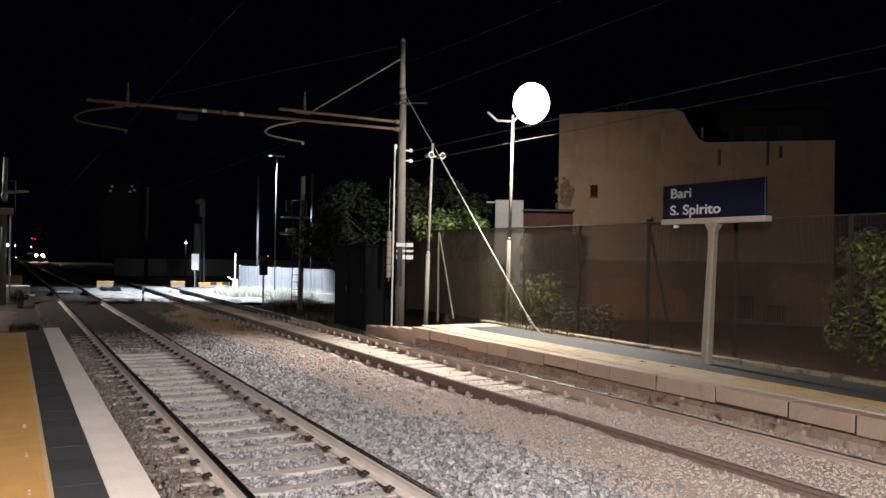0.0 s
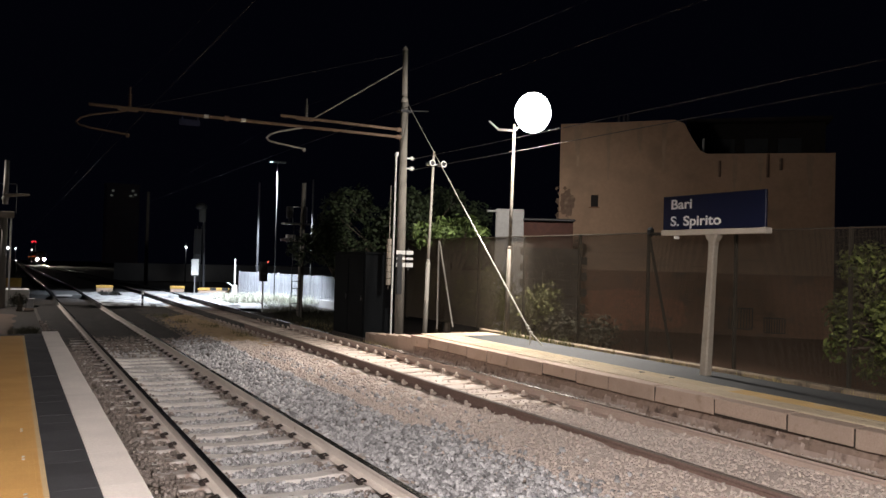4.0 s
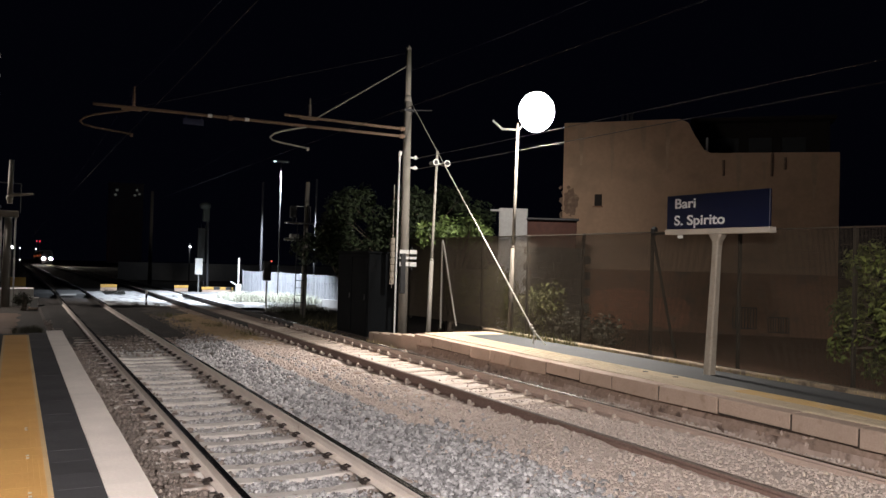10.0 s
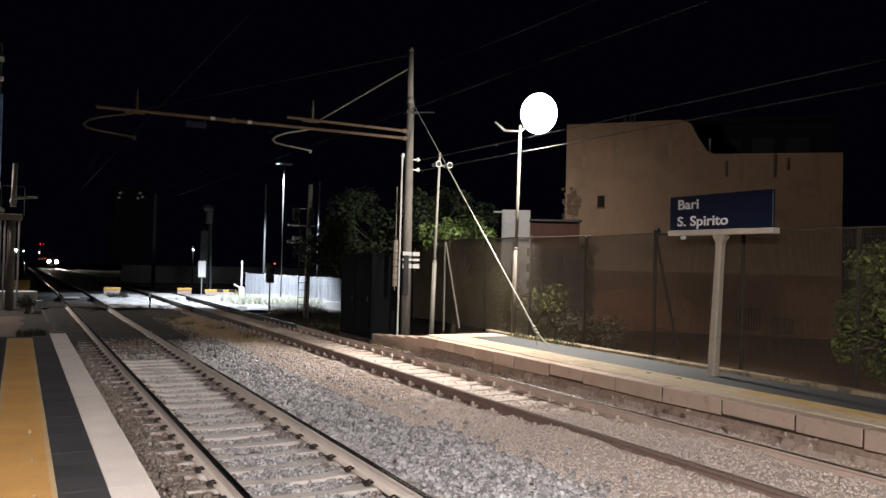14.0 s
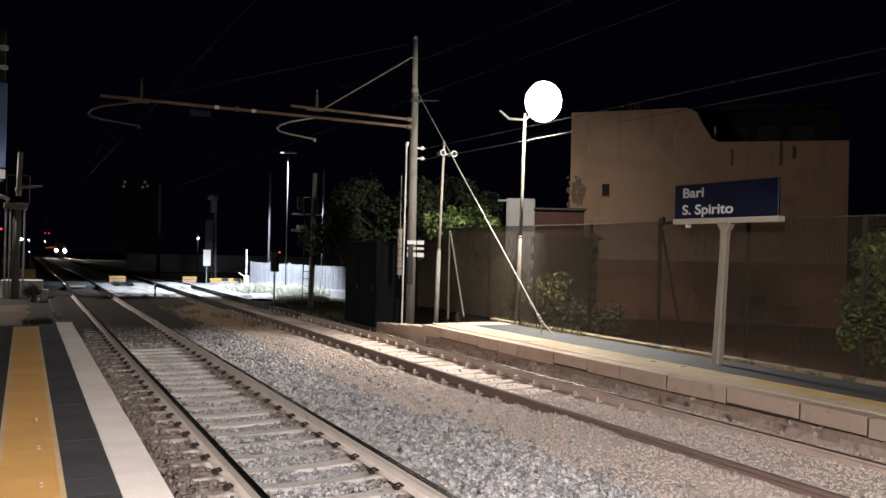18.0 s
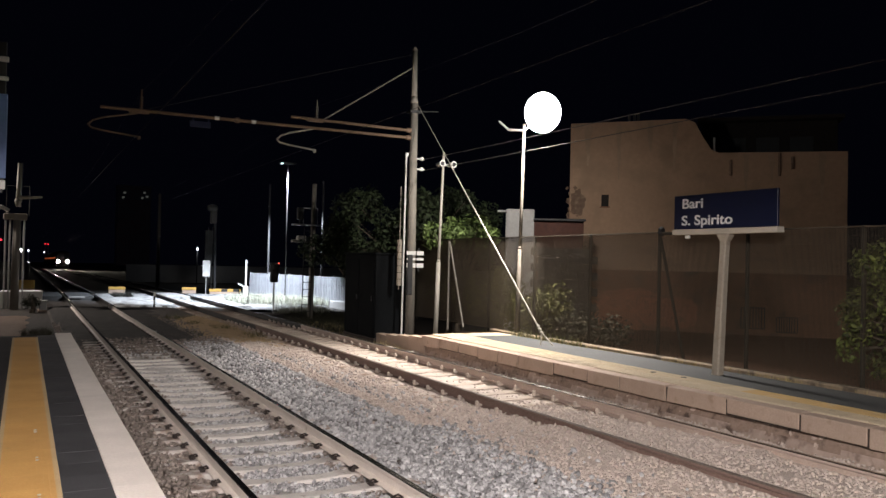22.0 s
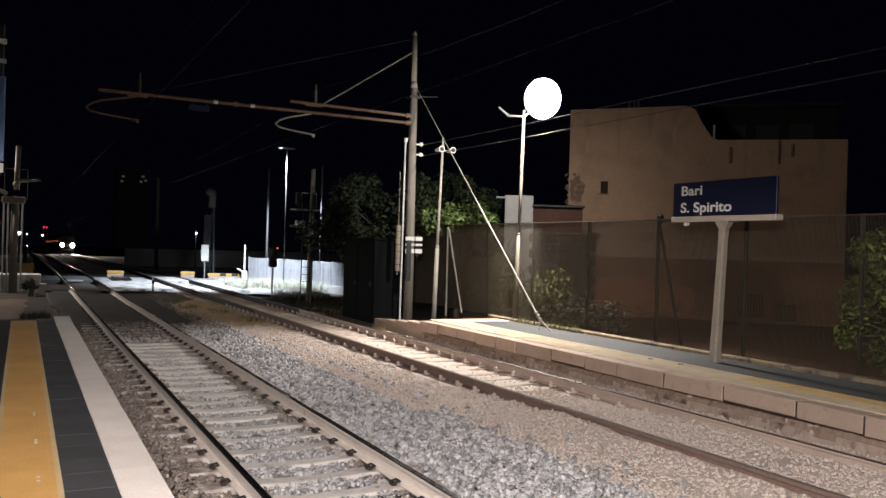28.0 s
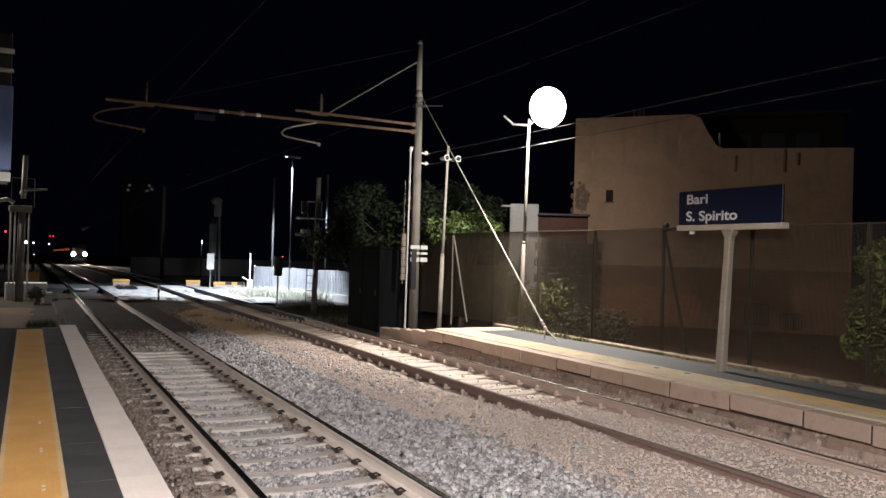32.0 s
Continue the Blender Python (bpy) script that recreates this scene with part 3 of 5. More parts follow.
def track(name, x, side, clip_mat, label, y_far):
    t = thing(name, pose(0, 0, 0), label, "railway track", kind="structure")
    for dx in (-0.75, 0.75):
        rail_mesh("rail", x + dx, (RAIL_RED if dx > 0 and side is RAIL_OLD else side, RAIL_WORN if dx < 0 and side is RAIL_OLD else RAIL_TOP, RAIL_SHADED), t, 26.0 if side is RAIL_OLD else 38.5)
    first = part("sleeper", sleeper_bm(), SLEEPER_DUSTY if side is RAIL_OLD else SLEEPER, t)
    bm = clip_bm()
    if clip_mat is CLIP_PALE:
        bm = new_bm()
        box(bm, (0.03, 0, 0.045), (0.055, 0.075, 0.11), 0.018)
        box(bm, (0.0, 0, 0.03), (0.09, 0.12, 0.045), 0.015)
    clip = part("clip", bm, clip_mat, first)
    spots = [(-0.84, 180), (-0.66, 0), (0.66, 180), (0.84, 0)]
    clip.matrix_basis = pose(spots[0][0], 0, -0.178, 0, 0, spots[0][1])
    for dx, a in spots[1:]:
        again(clip, pose(dx, 0, -0.178, 0, 0, a), first)
    k = 0
    for y in SLEEPER_Y:
        if y < -7.6 or y > 43.2 or y > y_far:
            continue
        m = pose(x + random.uniform(-0.012, 0.012), y, random.uniform(-0.006, 0.004), 0, 0, random.uniform(-0.4, 0.4))
        if k == 0:
            first.matrix_basis = m
        elif y < 30:
            copy_thing(first, m)
        else:
            again(first, m, t)
        k += 1
    bm = new_bm()
    for i in range(170):
        y = 52 + i * 0.6
        box(bm, (x, y, -0.26 + rail_z(y)), (2.5, 0.25, 0.16))
    tagged(part("far_sleepers", bm, SLEEPER_UNLIT, t), kind="stuff")
    return t


track("track_1", 2.65, RAIL_SIDE, CLIP, "railway track with concrete sleepers and polished steel rails", 60)
track("track_2", 7.45, RAIL_OLD, CLIP_PALE, "rusty railway track with dust-covered sleepers beside the low platform", 60)

# ---- platforms ----
P1, P2 = 0.55, 0.29


def platform_near():
    p = thing("platform_1", pose(0, 0, 0), "raised station platform with white edge and yellow tactile strip", "platform", kind="structure")
    bm = new_bm()
    box(bm, (-3.0, 3.5, 0.08), (7.68, 29.0, 0.86))
    part("platform_body", bm, ASPHALT, p, "dark asphalt platform top")
    slab = None
    for i in range(-10, 18):
        y = 0.5 + i
        if slab is None:
            bm = new_bm()
            box(bm, (0, 0, 0), (0.288, 0.9975, 0.10))
            slab = part("edge_slab", bm, WHITE_EDGE, p)
            slab.matrix_basis = pose(0.735, y, P1 - 0.042)
        else:
            again(slab, pose(0.735 + random.uniform(-0.002, 0.002), y, P1 - 0.042))
    paver = None
    for i in range(-25, 44):
        y = 0.2 + 0.4 * i
        if paver is None:
            bm = new_bm()
            box(bm, (0, 0, 0), (0.312, 0.397, 0.08), 0.0015)
            paver = part("paver", bm, PAVER, p)
            paver.matrix_basis = pose(0.431, y, P1 - 0.036)
        else:
            again(paver, pose(0.431, y, P1 - 0.036 + random.uniform(-0.0015, 0.0015)))
    tile = None
    for i in range(-24, 42):
        y = 0.2 + 0.41 * i
        if tile is None:
            bm = new_bm()
            box(bm, (0, 0, 0), (0.42, 0.4085, 0.06), 0.001)
            for k in range(9):
                box(bm, (-0.152 + 0.038 * k, 0, 0.0305), (0.022, 0.4085, 0.004))
            for x in (-0.1985, 0.1985):
                box(bm, (x * 0.972, 0, 0.0305), (0.034, 0.4085, 0.003), mi=1)
            tile = part("tactile_tile", bm, (YELLOW, TILE_EDGE), p)
            tile.matrix_basis = pose(0.063, y, P1 - 0.026)
        else:
            again(tile, pose(0.063, y, P1 - 0.026))
    bm = new_bm()
    for k in range(3):
        for j in range(2):
            tube(bm, (0.135, 5.9 + 0.09 * j + 1.1 * k, P1), (0.135, 5.9 + 0.09 * j + 1.1 * k, P1 + 0.012), 0.012, seg=8)
    part("stud", bm, GALV, p, "small bright steel studs")


def rubble_stones(p):
    """Broken stones and mortar lumps that stand out of the wall under the kerb."""
    rng = random.Random(41)
    bm = new_bm()
    for k in range(620):
        y, z = rng.uniform(-1.0, 18.7), rng.uniform(-0.3, 0.05)
        size = rng.uniform(0.03, 0.085)
        turn = Euler((rng.uniform(0, 6), rng.uniform(-0.3, 0.3), rng.uniform(-0.3, 0.3))).to_matrix().to_4x4()
        out = bmesh.ops.create_icosphere(bm, subdivisions=1, radius=size, matrix=Matrix.Translation((9.115 + 0.11 * ((z + 0.34) / 0.4) ** 2, y, z)) @ turn @ Matrix.Diagonal((0.55, 1.3, 0.7, 1)))
        tone = 1 if noise.noise((y * 1.3, z * 3, 2)) > 0.12 else 0
        for v in out["verts"]:
            v.co += 0.35 * size * noise.noise_vector(v.co * 14)
            for f in v.link_faces:
                f.material_index = tone
    tagged(part("rubble_stones", bm, (RUBBLE_PALE, STAIN_SHADE), p, "crumbling stones and mortar lumps"), kind="stuff")


def platform_far():
    p = thing("platform_2", pose(0, 0, 0), "low old platform with concrete kerb blocks and faded yellow strip", "platform", kind="structure")
    bm = new_bm()
    box(bm, (10.53, 4.4, -0.04), (2.1, 28.8, 0.64))
    part("platform_body", bm, ASPHALT_OLD, p, "worn grey asphalt surface")
    bm = new_bm()
    n, ys = 6, np.arange(-9.9, 18.9, 0.16)
    rows = []
    for y in ys:
        rows.append([bm.verts.new((9.07 + 0.11 * (k / n) ** 2 + 0.035 * noise.noise((y * 3, k * 1.3, 1)), y, -0.34 + 0.40 * k / n)) for k in range(n + 1)])
    for r0, r1 in zip(rows, rows[1:]):
        for k in range(n):
            f = bm.faces.new((r0[k], r0[k + 1], r1[k + 1], r1[k]))
            y = r0[0].co.y
            # darker towards the top: stain plus the kerb's overhang shade in the colour
            f.material_index = 1 if k / n + 0.30 * noise.noise((y * 1.3, k * 0.4, 5)) + 0.2 * noise.noise((y * 4, k, 9)) > 0.52 else 0
    part("lower_wall", bm, (RUBBLE, STAIN_SHADE), p, "crumbling stained rendering under the kerb", True)
    rubble_stones(p)
    joints = [18.65, 17.67, 16.68, 15.77, 14.92, 14.12, 12.86, 11.81, 10.92, 9.78, 8.55, 7.30, 6.33, 5.2, 4.1, 2.9, 1.8, 0.7, -0.5, -1.7, -2.8, -4.0, -5.2, -6.4, -7.6, -8.8]
    for y1, y0 in zip(joints, joints[1:]):
        bm = new_bm()
        box(bm, (0, 0, 0.0), (0.25, y1 - y0 - 0.024, 0.225), 0.010)
        drop = random.uniform(-0.02, 0.035)
        for v in bm.verts:
            if v.co.z < 0:
                v.co.z -= drop + random.uniform(0, 0.012)
        for v in bm.verts:
            v.co += 0.011 * noise.noise_vector(v.co * 5 + Vector((0, y0, 0)))
        block = part("kerb_block", bm, CONCRETE, p)
        block.matrix_basis = pose(9.18 + random.uniform(-0.003, 0.003), (y0 + y1) / 2, P2 - 0.117 + random.uniform(-0.004, 0.003), 0, random.uniform(-0.5, 0.5), random.uniform(-0.25, 0.25))
    bm = new_bm()
    box(bm, (9.18, 4.6, 0.155), (0.222, 27.6, 0.22))
    part("joint_filling", bm, MORTAR, p, "dark mortar behind the kerb joints")
    for x0, mat in ((9.505, CREAM_TILE), (9.905, YELLOW_DUSTY), (9.905, YELLOW_OLD)):
        tile = None
        for i in range(58):
            y = -4.5 + 0.4 * i
            if (mat is YELLOW_DUSTY and y < 8.9) or (mat is YELLOW_OLD and y > 8.9):
                continue
            if tile is None:
                bm = new_bm()
                box(bm, (0, 0, 0), (0.396, 0.394, 0.05), 0.003)
                for k in range(6):
                    box(bm, (0, -0.165 + 0.066 * k, 0.027), (0.36, 0.028, 0.008), 0.002)
                tile = part("tactile_tile", bm, mat, p)
                tile.matrix_basis = pose(x0, y, P2 - 0.016)
            else:
                again(tile, pose(x0 + random.uniform(-0.003, 0.003), y, P2 - 0.016 + random.uniform(-0.002, 0.002)))
    bm = new_bm()
    box(bm, (11.53, 5.0, 0.10), (0.17, 28.6, 0.50), 0.02)
    part("back_kerb", bm, COPING, p, "low concrete kerb under the fence")
    bm = new_bm()
    for y, x in ((11.0, 9.88), (10.3, 9.92)):
        tube(bm, (x, y, P2 + 0.01), (x, y, P2 + 0.022), 0.05, seg=12)
    part("cover", bm, DARK_STEEL, p, "small round iron covers")
    bm = new_bm()
    box(bm, (10.4, 18.42, P2 - 0.02), (2.0, 0.72, 0.05), 0.006)
    part("end_apron", bm, CREAM_TILE, p, "pale concrete strip across the platform end")
    for k in range(4):
        bm = new_bm()
        box(bm, (9.2 + 0.10 * k, 19.0 + 0.97 * k, 0.0 - 0.07 * k), (0.26, 0.96, 0.42), 0.012)
        part("end_kerb", bm, CONCRETE, p, "sunken kerb stone at the platform end")


def blades(name, zones, mat, label, seed, height, lean=0.5):
    rng = np.random.default_rng(seed)
    vs = []
    for x0, x1, y0, y1, z, n in zones:
        p = np.c_[rng.uniform(x0, x1, n), rng.uniform(y0, y1, n), np.full(n, z)]
        a = rng.uniform(0, 2 * np.pi, n)
        h = height * rng.uniform(0.4, 1.2, n)
        d = np.c_[np.cos(a), np.sin(a), np.zeros(n)]
        w = np.c_[-np.sin(a), np.cos(a), np.zeros(n)] * (0.004 + 0.03 * height * rng.uniform(0.3, 1, n))[:, None]
        tip = p + d * (h * lean * rng.uniform(0.2, 1, n))[:, None] + np.c_[np.zeros((n, 2)), h]
        vs.append(np.stack([p - w, p + w, tip], 1))
    v = np.concatenate(vs).reshape(-1, 3)
    return tagged(raw(name, v, np.arange(len(v)).reshape(-1, 3), mat), label, "grass", kind="stuff")


platform_near()
platform_far()
blades("dry_grass", [(11.32, 11.46, 13.5, 18, P2, 260), (11.36, 11.46, 9.2, 10.2, P2, 60), (11.36, 11.46, 11.5, 12.4, P2, 70), (11.36, 11.46, 7.0, 7.6, P2, 50), (11.36, 11.46, 4, 13, P2, 120), (11.62, 12.2, 12, 19, 0.0, 900), (8.7, 9.6, 19.0, 21.5, -0.2, 250), (4.4, 6.5, 22, 33, -0.2, 1500), (9.0, 10.5, 22, 30, -0.3, 700)],
       GRASS_DRY, "dry yellow grass tufts growing along the kerb", 5, 0.10)
blades("green_weeds", [(11.65, 12.5, 8, 21, 0.0, 2600), (11.32, 11.45, 15, 18, P2, 250)], GRASS, "green weeds growing behind the fence", 6, 0.22)
blades("grass_by_crossing", [(9.4, 12.4, 39, 43.6, -0.13, 4200), (10.4, 12.8, 36, 39, -0.36, 2600), (11.6, 13.6, 38.5, 42, -0.13, 2000)], GRASS_LAMPLIT, "weeds beside the level crossing, coloured pale for lamplight", 7, 0.42, 1.2)

blades("wild_weeds", [(12.2, 14, 9, 20, -0.36, 1200), (14, 19, 18, 26, -0.36, 700)], LEAF_BROWN, "dull wild weeds in the yard behind the fence", 19, 0.22)
blades("crossing_weed", [(4.3, 5.3, 46.2, 48.4, -0.12, 800)], WEED_DARK, "dark weed patch on the crossing gravel", 20, 0.26)
blades("shaded_grass", [(10.4, 12.8, 30, 37, -0.36, 2400), (9.6, 11.4, 25.5, 33, -0.36, 1400)], LEAF_BROWN, "dark weeds in the shade behind the cabinet", 17, 0.28, 1.1)


blades("heap_weeds", [(4.7, 5.3, 30.5, 32, -0.16, 120), (5.4, 6.1, 26, 27.3, -0.15, 120), (5.0, 5.5, 28, 29, -0.14, 80), (5.9, 6.4, 23.5, 24.6, -0.17, 80)], GRASS, "small weeds growing on the soil heap", 23, 0.16)


def dirt_patch():
    bm = new_bm()
    n = 22
    rows = []
    for j in range(n):
        y = 20.5 + 13.0 * j / (n - 1)
        rows.append([bm.verts.new((4.3 + 2.2 * i / 9 + 0.15 * noise.noise((i, j * 0.6, 4)), y, -0.215 + 0.10 * math.sin(math.pi * i / 9) * math.sin(math.pi * j / (n - 1)) + 0.03 * noise.noise((i * 0.8, j * 0.8, 9)))) for i in range(10)])
    for a, b in zip(rows, rows[1:]):
        for i in range(9):
            bm.faces.new((a[i], a[i + 1], b[i + 1], b[i]))
    tagged(part("dirt_heap", bm, DRY, None, "", True), "low heap of dry brown soil between the tracks", "soil", kind="structure")


dirt_patch()


def worn_ground(name, x0, x1, y0, y1, z, mat, label):
    """A rough patch of bare earth with a ragged rim."""
    bm = new_bm()
    nx, ny = 12, 26
    rows = []
    for j in range(ny + 1):
        rows.append([])
        for i in range(nx + 1):
            u, v = i / nx, j / ny
            rim = min(u, 1 - u, v, 1 - v)
            x, y = x0 + (x1 - x0) * u, y0 + (y1 - y0) * v
            wob = Vector((0.25 * noise.noise((y * 0.7, 1, x0)), 0.6 * noise.noise((x * 1.1, 2, y0)), 0)) if rim == 0 else Vector()
            rows[-1].append(bm.verts.new(Vector((x, y, z + 0.03 * noise.noise((x * 2, y * 2, 4)) - (0.05 if rim == 0 else 0))) + wob))
    for a, b in zip(rows, rows[1:]):
        for i in range(nx):
            bm.faces.new((a[i], a[i + 1], b[i + 1], b[i]))
    tagged(part(name, bm, mat, None, "", True), label, "ground", kind="structure")


worn_ground("bare_earth", -2.6, 0.2, 24.0, 36.0, -0.31, EARTH, "bare brown earth beyond the platform end")
worn_ground("yard", 12.4, 27.5, 2.0, 26.0, -0.31, YARD_EARTH, "bare brown yard behind the fence")
blades("earth_weeds", [(0.0, 0.8, 26.5, 28.6, -0.33, 500), (-3.4, -2.4, 24, 36, -0.33, 500)], LEAF_BROWN, "dark weeds on the bare earth", 27, 0.2, 1.2)


# ---- fence behind the low platform ----
def fence():
    f = thing("fence", pose(11.6, 0, 0), "tall dark green steel grating fence along the platform", "fence")
    posts = [26.56 - 2.29 * i for i in range(15)]
    bay = None
    post = None
    for y in posts:
        if post is None:
            bm = new_bm()
            box(bm, (0.03, 0, 1.28), (0.06, 0.05, 2.62), 0.005)
            post = part("post", bm, POST_DARK, f)
            post.matrix_basis = pose(0, y, P2)
        else:
            again(post, pose(0, y, P2))
    for y in posts[:-1]:
        if bay is None:
            bm = new_bm()
            k = 100
            for i in range(1, k):
                box(bm, (0, -2.29 * i / k, 1.31), (0.009, 0.0025, 2.5))
            for j in range(20):
                tube(bm, (0, -0.02, 0.07 + 0.131 * j), (0, -2.27, 0.07 + 0.131 * j), 0.0016, seg=4)
            for z in (0.06, 2.57):
                box(bm, (0, -1.145, z), (0.028, 2.24, 0.02))
            bay = part("grating_panel", bm, MESH_GREEN, f)
            bay.matrix_basis = pose(-0.005, y, P2)
        else:
            again(bay, pose(-0.005, y, P2))
    bm = new_bm()
    tube(bm, (0.05, 12.82, 2.75), (0.05, 12.1, 0.3), 0.03)
    part("stay", bm, POST_DARK, f, "dark slanting stay")
    bm = new_bm()
    box(bm, (0.03, 12.78, 2.88), (0.10, 0.20, 0.20), 0.05)
    box(bm, (0.03, 12.45, 2.84), (0.05, 0.5, 0.06), 0.01)
    part("junction_box", bm, SOOT, f, "dark rounded junction box on the post")
    bm = new_bm()
    tube(bm, (-0.04, 21.95, 2.72), (-0.04, 21.0, 0.25), 0.025)
    tube(bm, (-0.05, 21.98, 0.1), (-0.05, 21.98, 2.8), 0.032)
    part("stay", bm, MAST, f, "grey galvanised slanting stay")


fence()


# ---- posts and signs on the low platform ----
def station_sign():
    s = thing("station_sign", pose(10.9, 10.37, P2), "blue station name sign on a cream concrete post", "sign")
    bm = new_bm()
    rings = []
    for z, w, d in ((-0.02, 0.085, 0.08), (2.15, 0.068, 0.064), (2.34, 0.075, 0.07), (2.43, 0.135, 0.09), (2.47, 0.14, 0.09)):
        rings.append([bm.verts.new((x * d, y * w + 0.13 * (1 - z / 2.46), z)) for x, y in ((-1, -0.7), (-0.7, -1), (0.7, -1), (1, -0.7), (1, 0.7), (0.7, 1), (-0.7, 1), (-1, 0.7))])
    for a, b in zip(rings, rings[1:]):
        for i in range(8):
            bm.faces.new((a[i], a[(i + 1) % 8], b[(i + 1) % 8], b[i]))
    bm.faces.new(rings[-1])
    bm.faces.new(rings[0][::-1])
    part("post", bm, PAINT_POLE, s, "cream painted post with flared top")
    bm = new_bm()
    box(bm, (0, 0.03, 2.52), (0.18, 2.40, 0.10), 0.012)
    part("base_rail", bm, LEDGE, s, "cream ledge under the board")
    bm = new_bm()
    box(bm, (-0.035, 0.03, 2.885), (0.05, 2.36, 0.62), 0.008)
    board = part("board", bm, BLUE, s, "deep blue enamel board")
    for text, z in (("Bari", 2.955), ("S. Spirito", 2.645)):
        cu = bpy.data.curves.new("lettering", "FONT")
        cu.body, cu.size, cu.extrude, cu.offset = text, 0.248, 0.003, 0.0045
        tmp = new("lettering", cu)
        me = bpy.data.meshes.new_from_object(tmp.evaluated_get(bpy.context.evaluated_depsgraph_get()))
        bpy.data.objects.remove(tmp)
        me.materials.clear()
        me.materials.append(LETTER)
        o = new("lettering", me)
        o.parent = board
        o.matrix_basis = Matrix(((0, 0, -1, -0.064), (-1.36, 0, 0, 1.01), (0, 1, 0, z), (0, 0, 0, 1)))
        o["label"] = "white letters"
    bm = new_bm()
    box(bm, (-0.04, 0.87, 2.43), (0.06, 0.10, 0.06), 0.01)
    part("bracket", bm, WHITE, s, "small white bracket")


def platform_lamp():
    s = thing("platform_lamp", pose(11.57, 18.06, P2), "tall cream lamp post with one glowing white lamp", "street lamp")
    bm = new_bm()
    tube(bm, (-0.02, 0, -0.03), (0.02, 0, 2.25), 0.068, 0.062, 12)
    tube(bm, (0.02, 0, 2.25), (0.022, 0, 2.32), 0.062, 0.05, 12)
    part("sleeve", bm, SLEEVE, s, "stout tan lower sleeve, darkened for shade below the lamp", True)
    bm = new_bm()
    tube(bm, (0.022, 0, 2.32), (0.07, 0, 5.55), 0.046, 0.038, 12)
    part("pole", bm, POLE_DIMMED, s, "", True)
    bm = new_bm()
    path(bm, [(0.07, 0, 5.38), (0.06, 0.25, 5.42), (0.05, 0.75, 5.50), (0.03, 1.2, 5.78)], 0.03)
    path(bm, [(0.07, 0, 5.38), (0.06, -0.4, 5.5), (0.05, -0.8, 5.66)], 0.03)
    part("arm", bm, GALV, s, "pale bent tube arms")
    # the lamp's glare, built as an oversized glowing ball round its head
    bm = new_bm()
    bmesh.ops.create_uvsphere(bm, u_segments=24, v_segments=14, radius=0.51, matrix=Matrix.Translation((0.05, -0.88, 5.72)) @ Matrix.Diagonal((0.9, 0.9, 1.0, 1)))
    part("globe", bm, LED, s, "glowing white ball as wide as the lamp's glare", True)
    return s


def speaker_post():
    s = thing("loudspeaker_post", pose(11.3, 22.3, -0.05), "thin cream post with two white horn loudspeakers", "post")
    bm = new_bm()
    tube(bm, (0, 0, -0.05), (0.05, 0, 2.2), 0.075, 0.065, 12)
    tube(bm, (0.05, 0, 2.2), (0.051, 0, 2.28), 0.065, 0.045, 12)
    tube(bm, (0.051, 0, 2.28), (0.15, 0, 5.6), 0.045, 0.035, 12)
    part("pole", bm, POLE_LAMPLIT, s, "", True)
    for dx, dy in ((-0.07, -0.14), (0.34, -0.1)):
        bm = new_bm()
        tube(bm, (dx, dy - 0.22, 5.2), (dx, dy, 5.2), 0.10, 0.045, 14)
        tube(bm, (dx, dy, 5.2), (dx, dy + 0.12, 5.2), 0.06, 0.06, 12)
        horn = part("loudspeaker", bm, WHITE, s, "white horn loudspeaker")
        bm = new_bm()
        tube(bm, (dx, dy - 0.228, 5.2), (dx, dy - 0.222, 5.2), 0.07, 0.07, 14)
        part("mouth", bm, DARK_STEEL, horn)
    bm = new_bm()
    box(bm, (0.14, -0.02, 5.2), (0.42, 0.05, 0.05), 0.005)
    part("crossbar", bm, GALV, s)


station_sign()
platform_lamp()
speaker_post()

# ---- overhead line ----
MY = 22.3


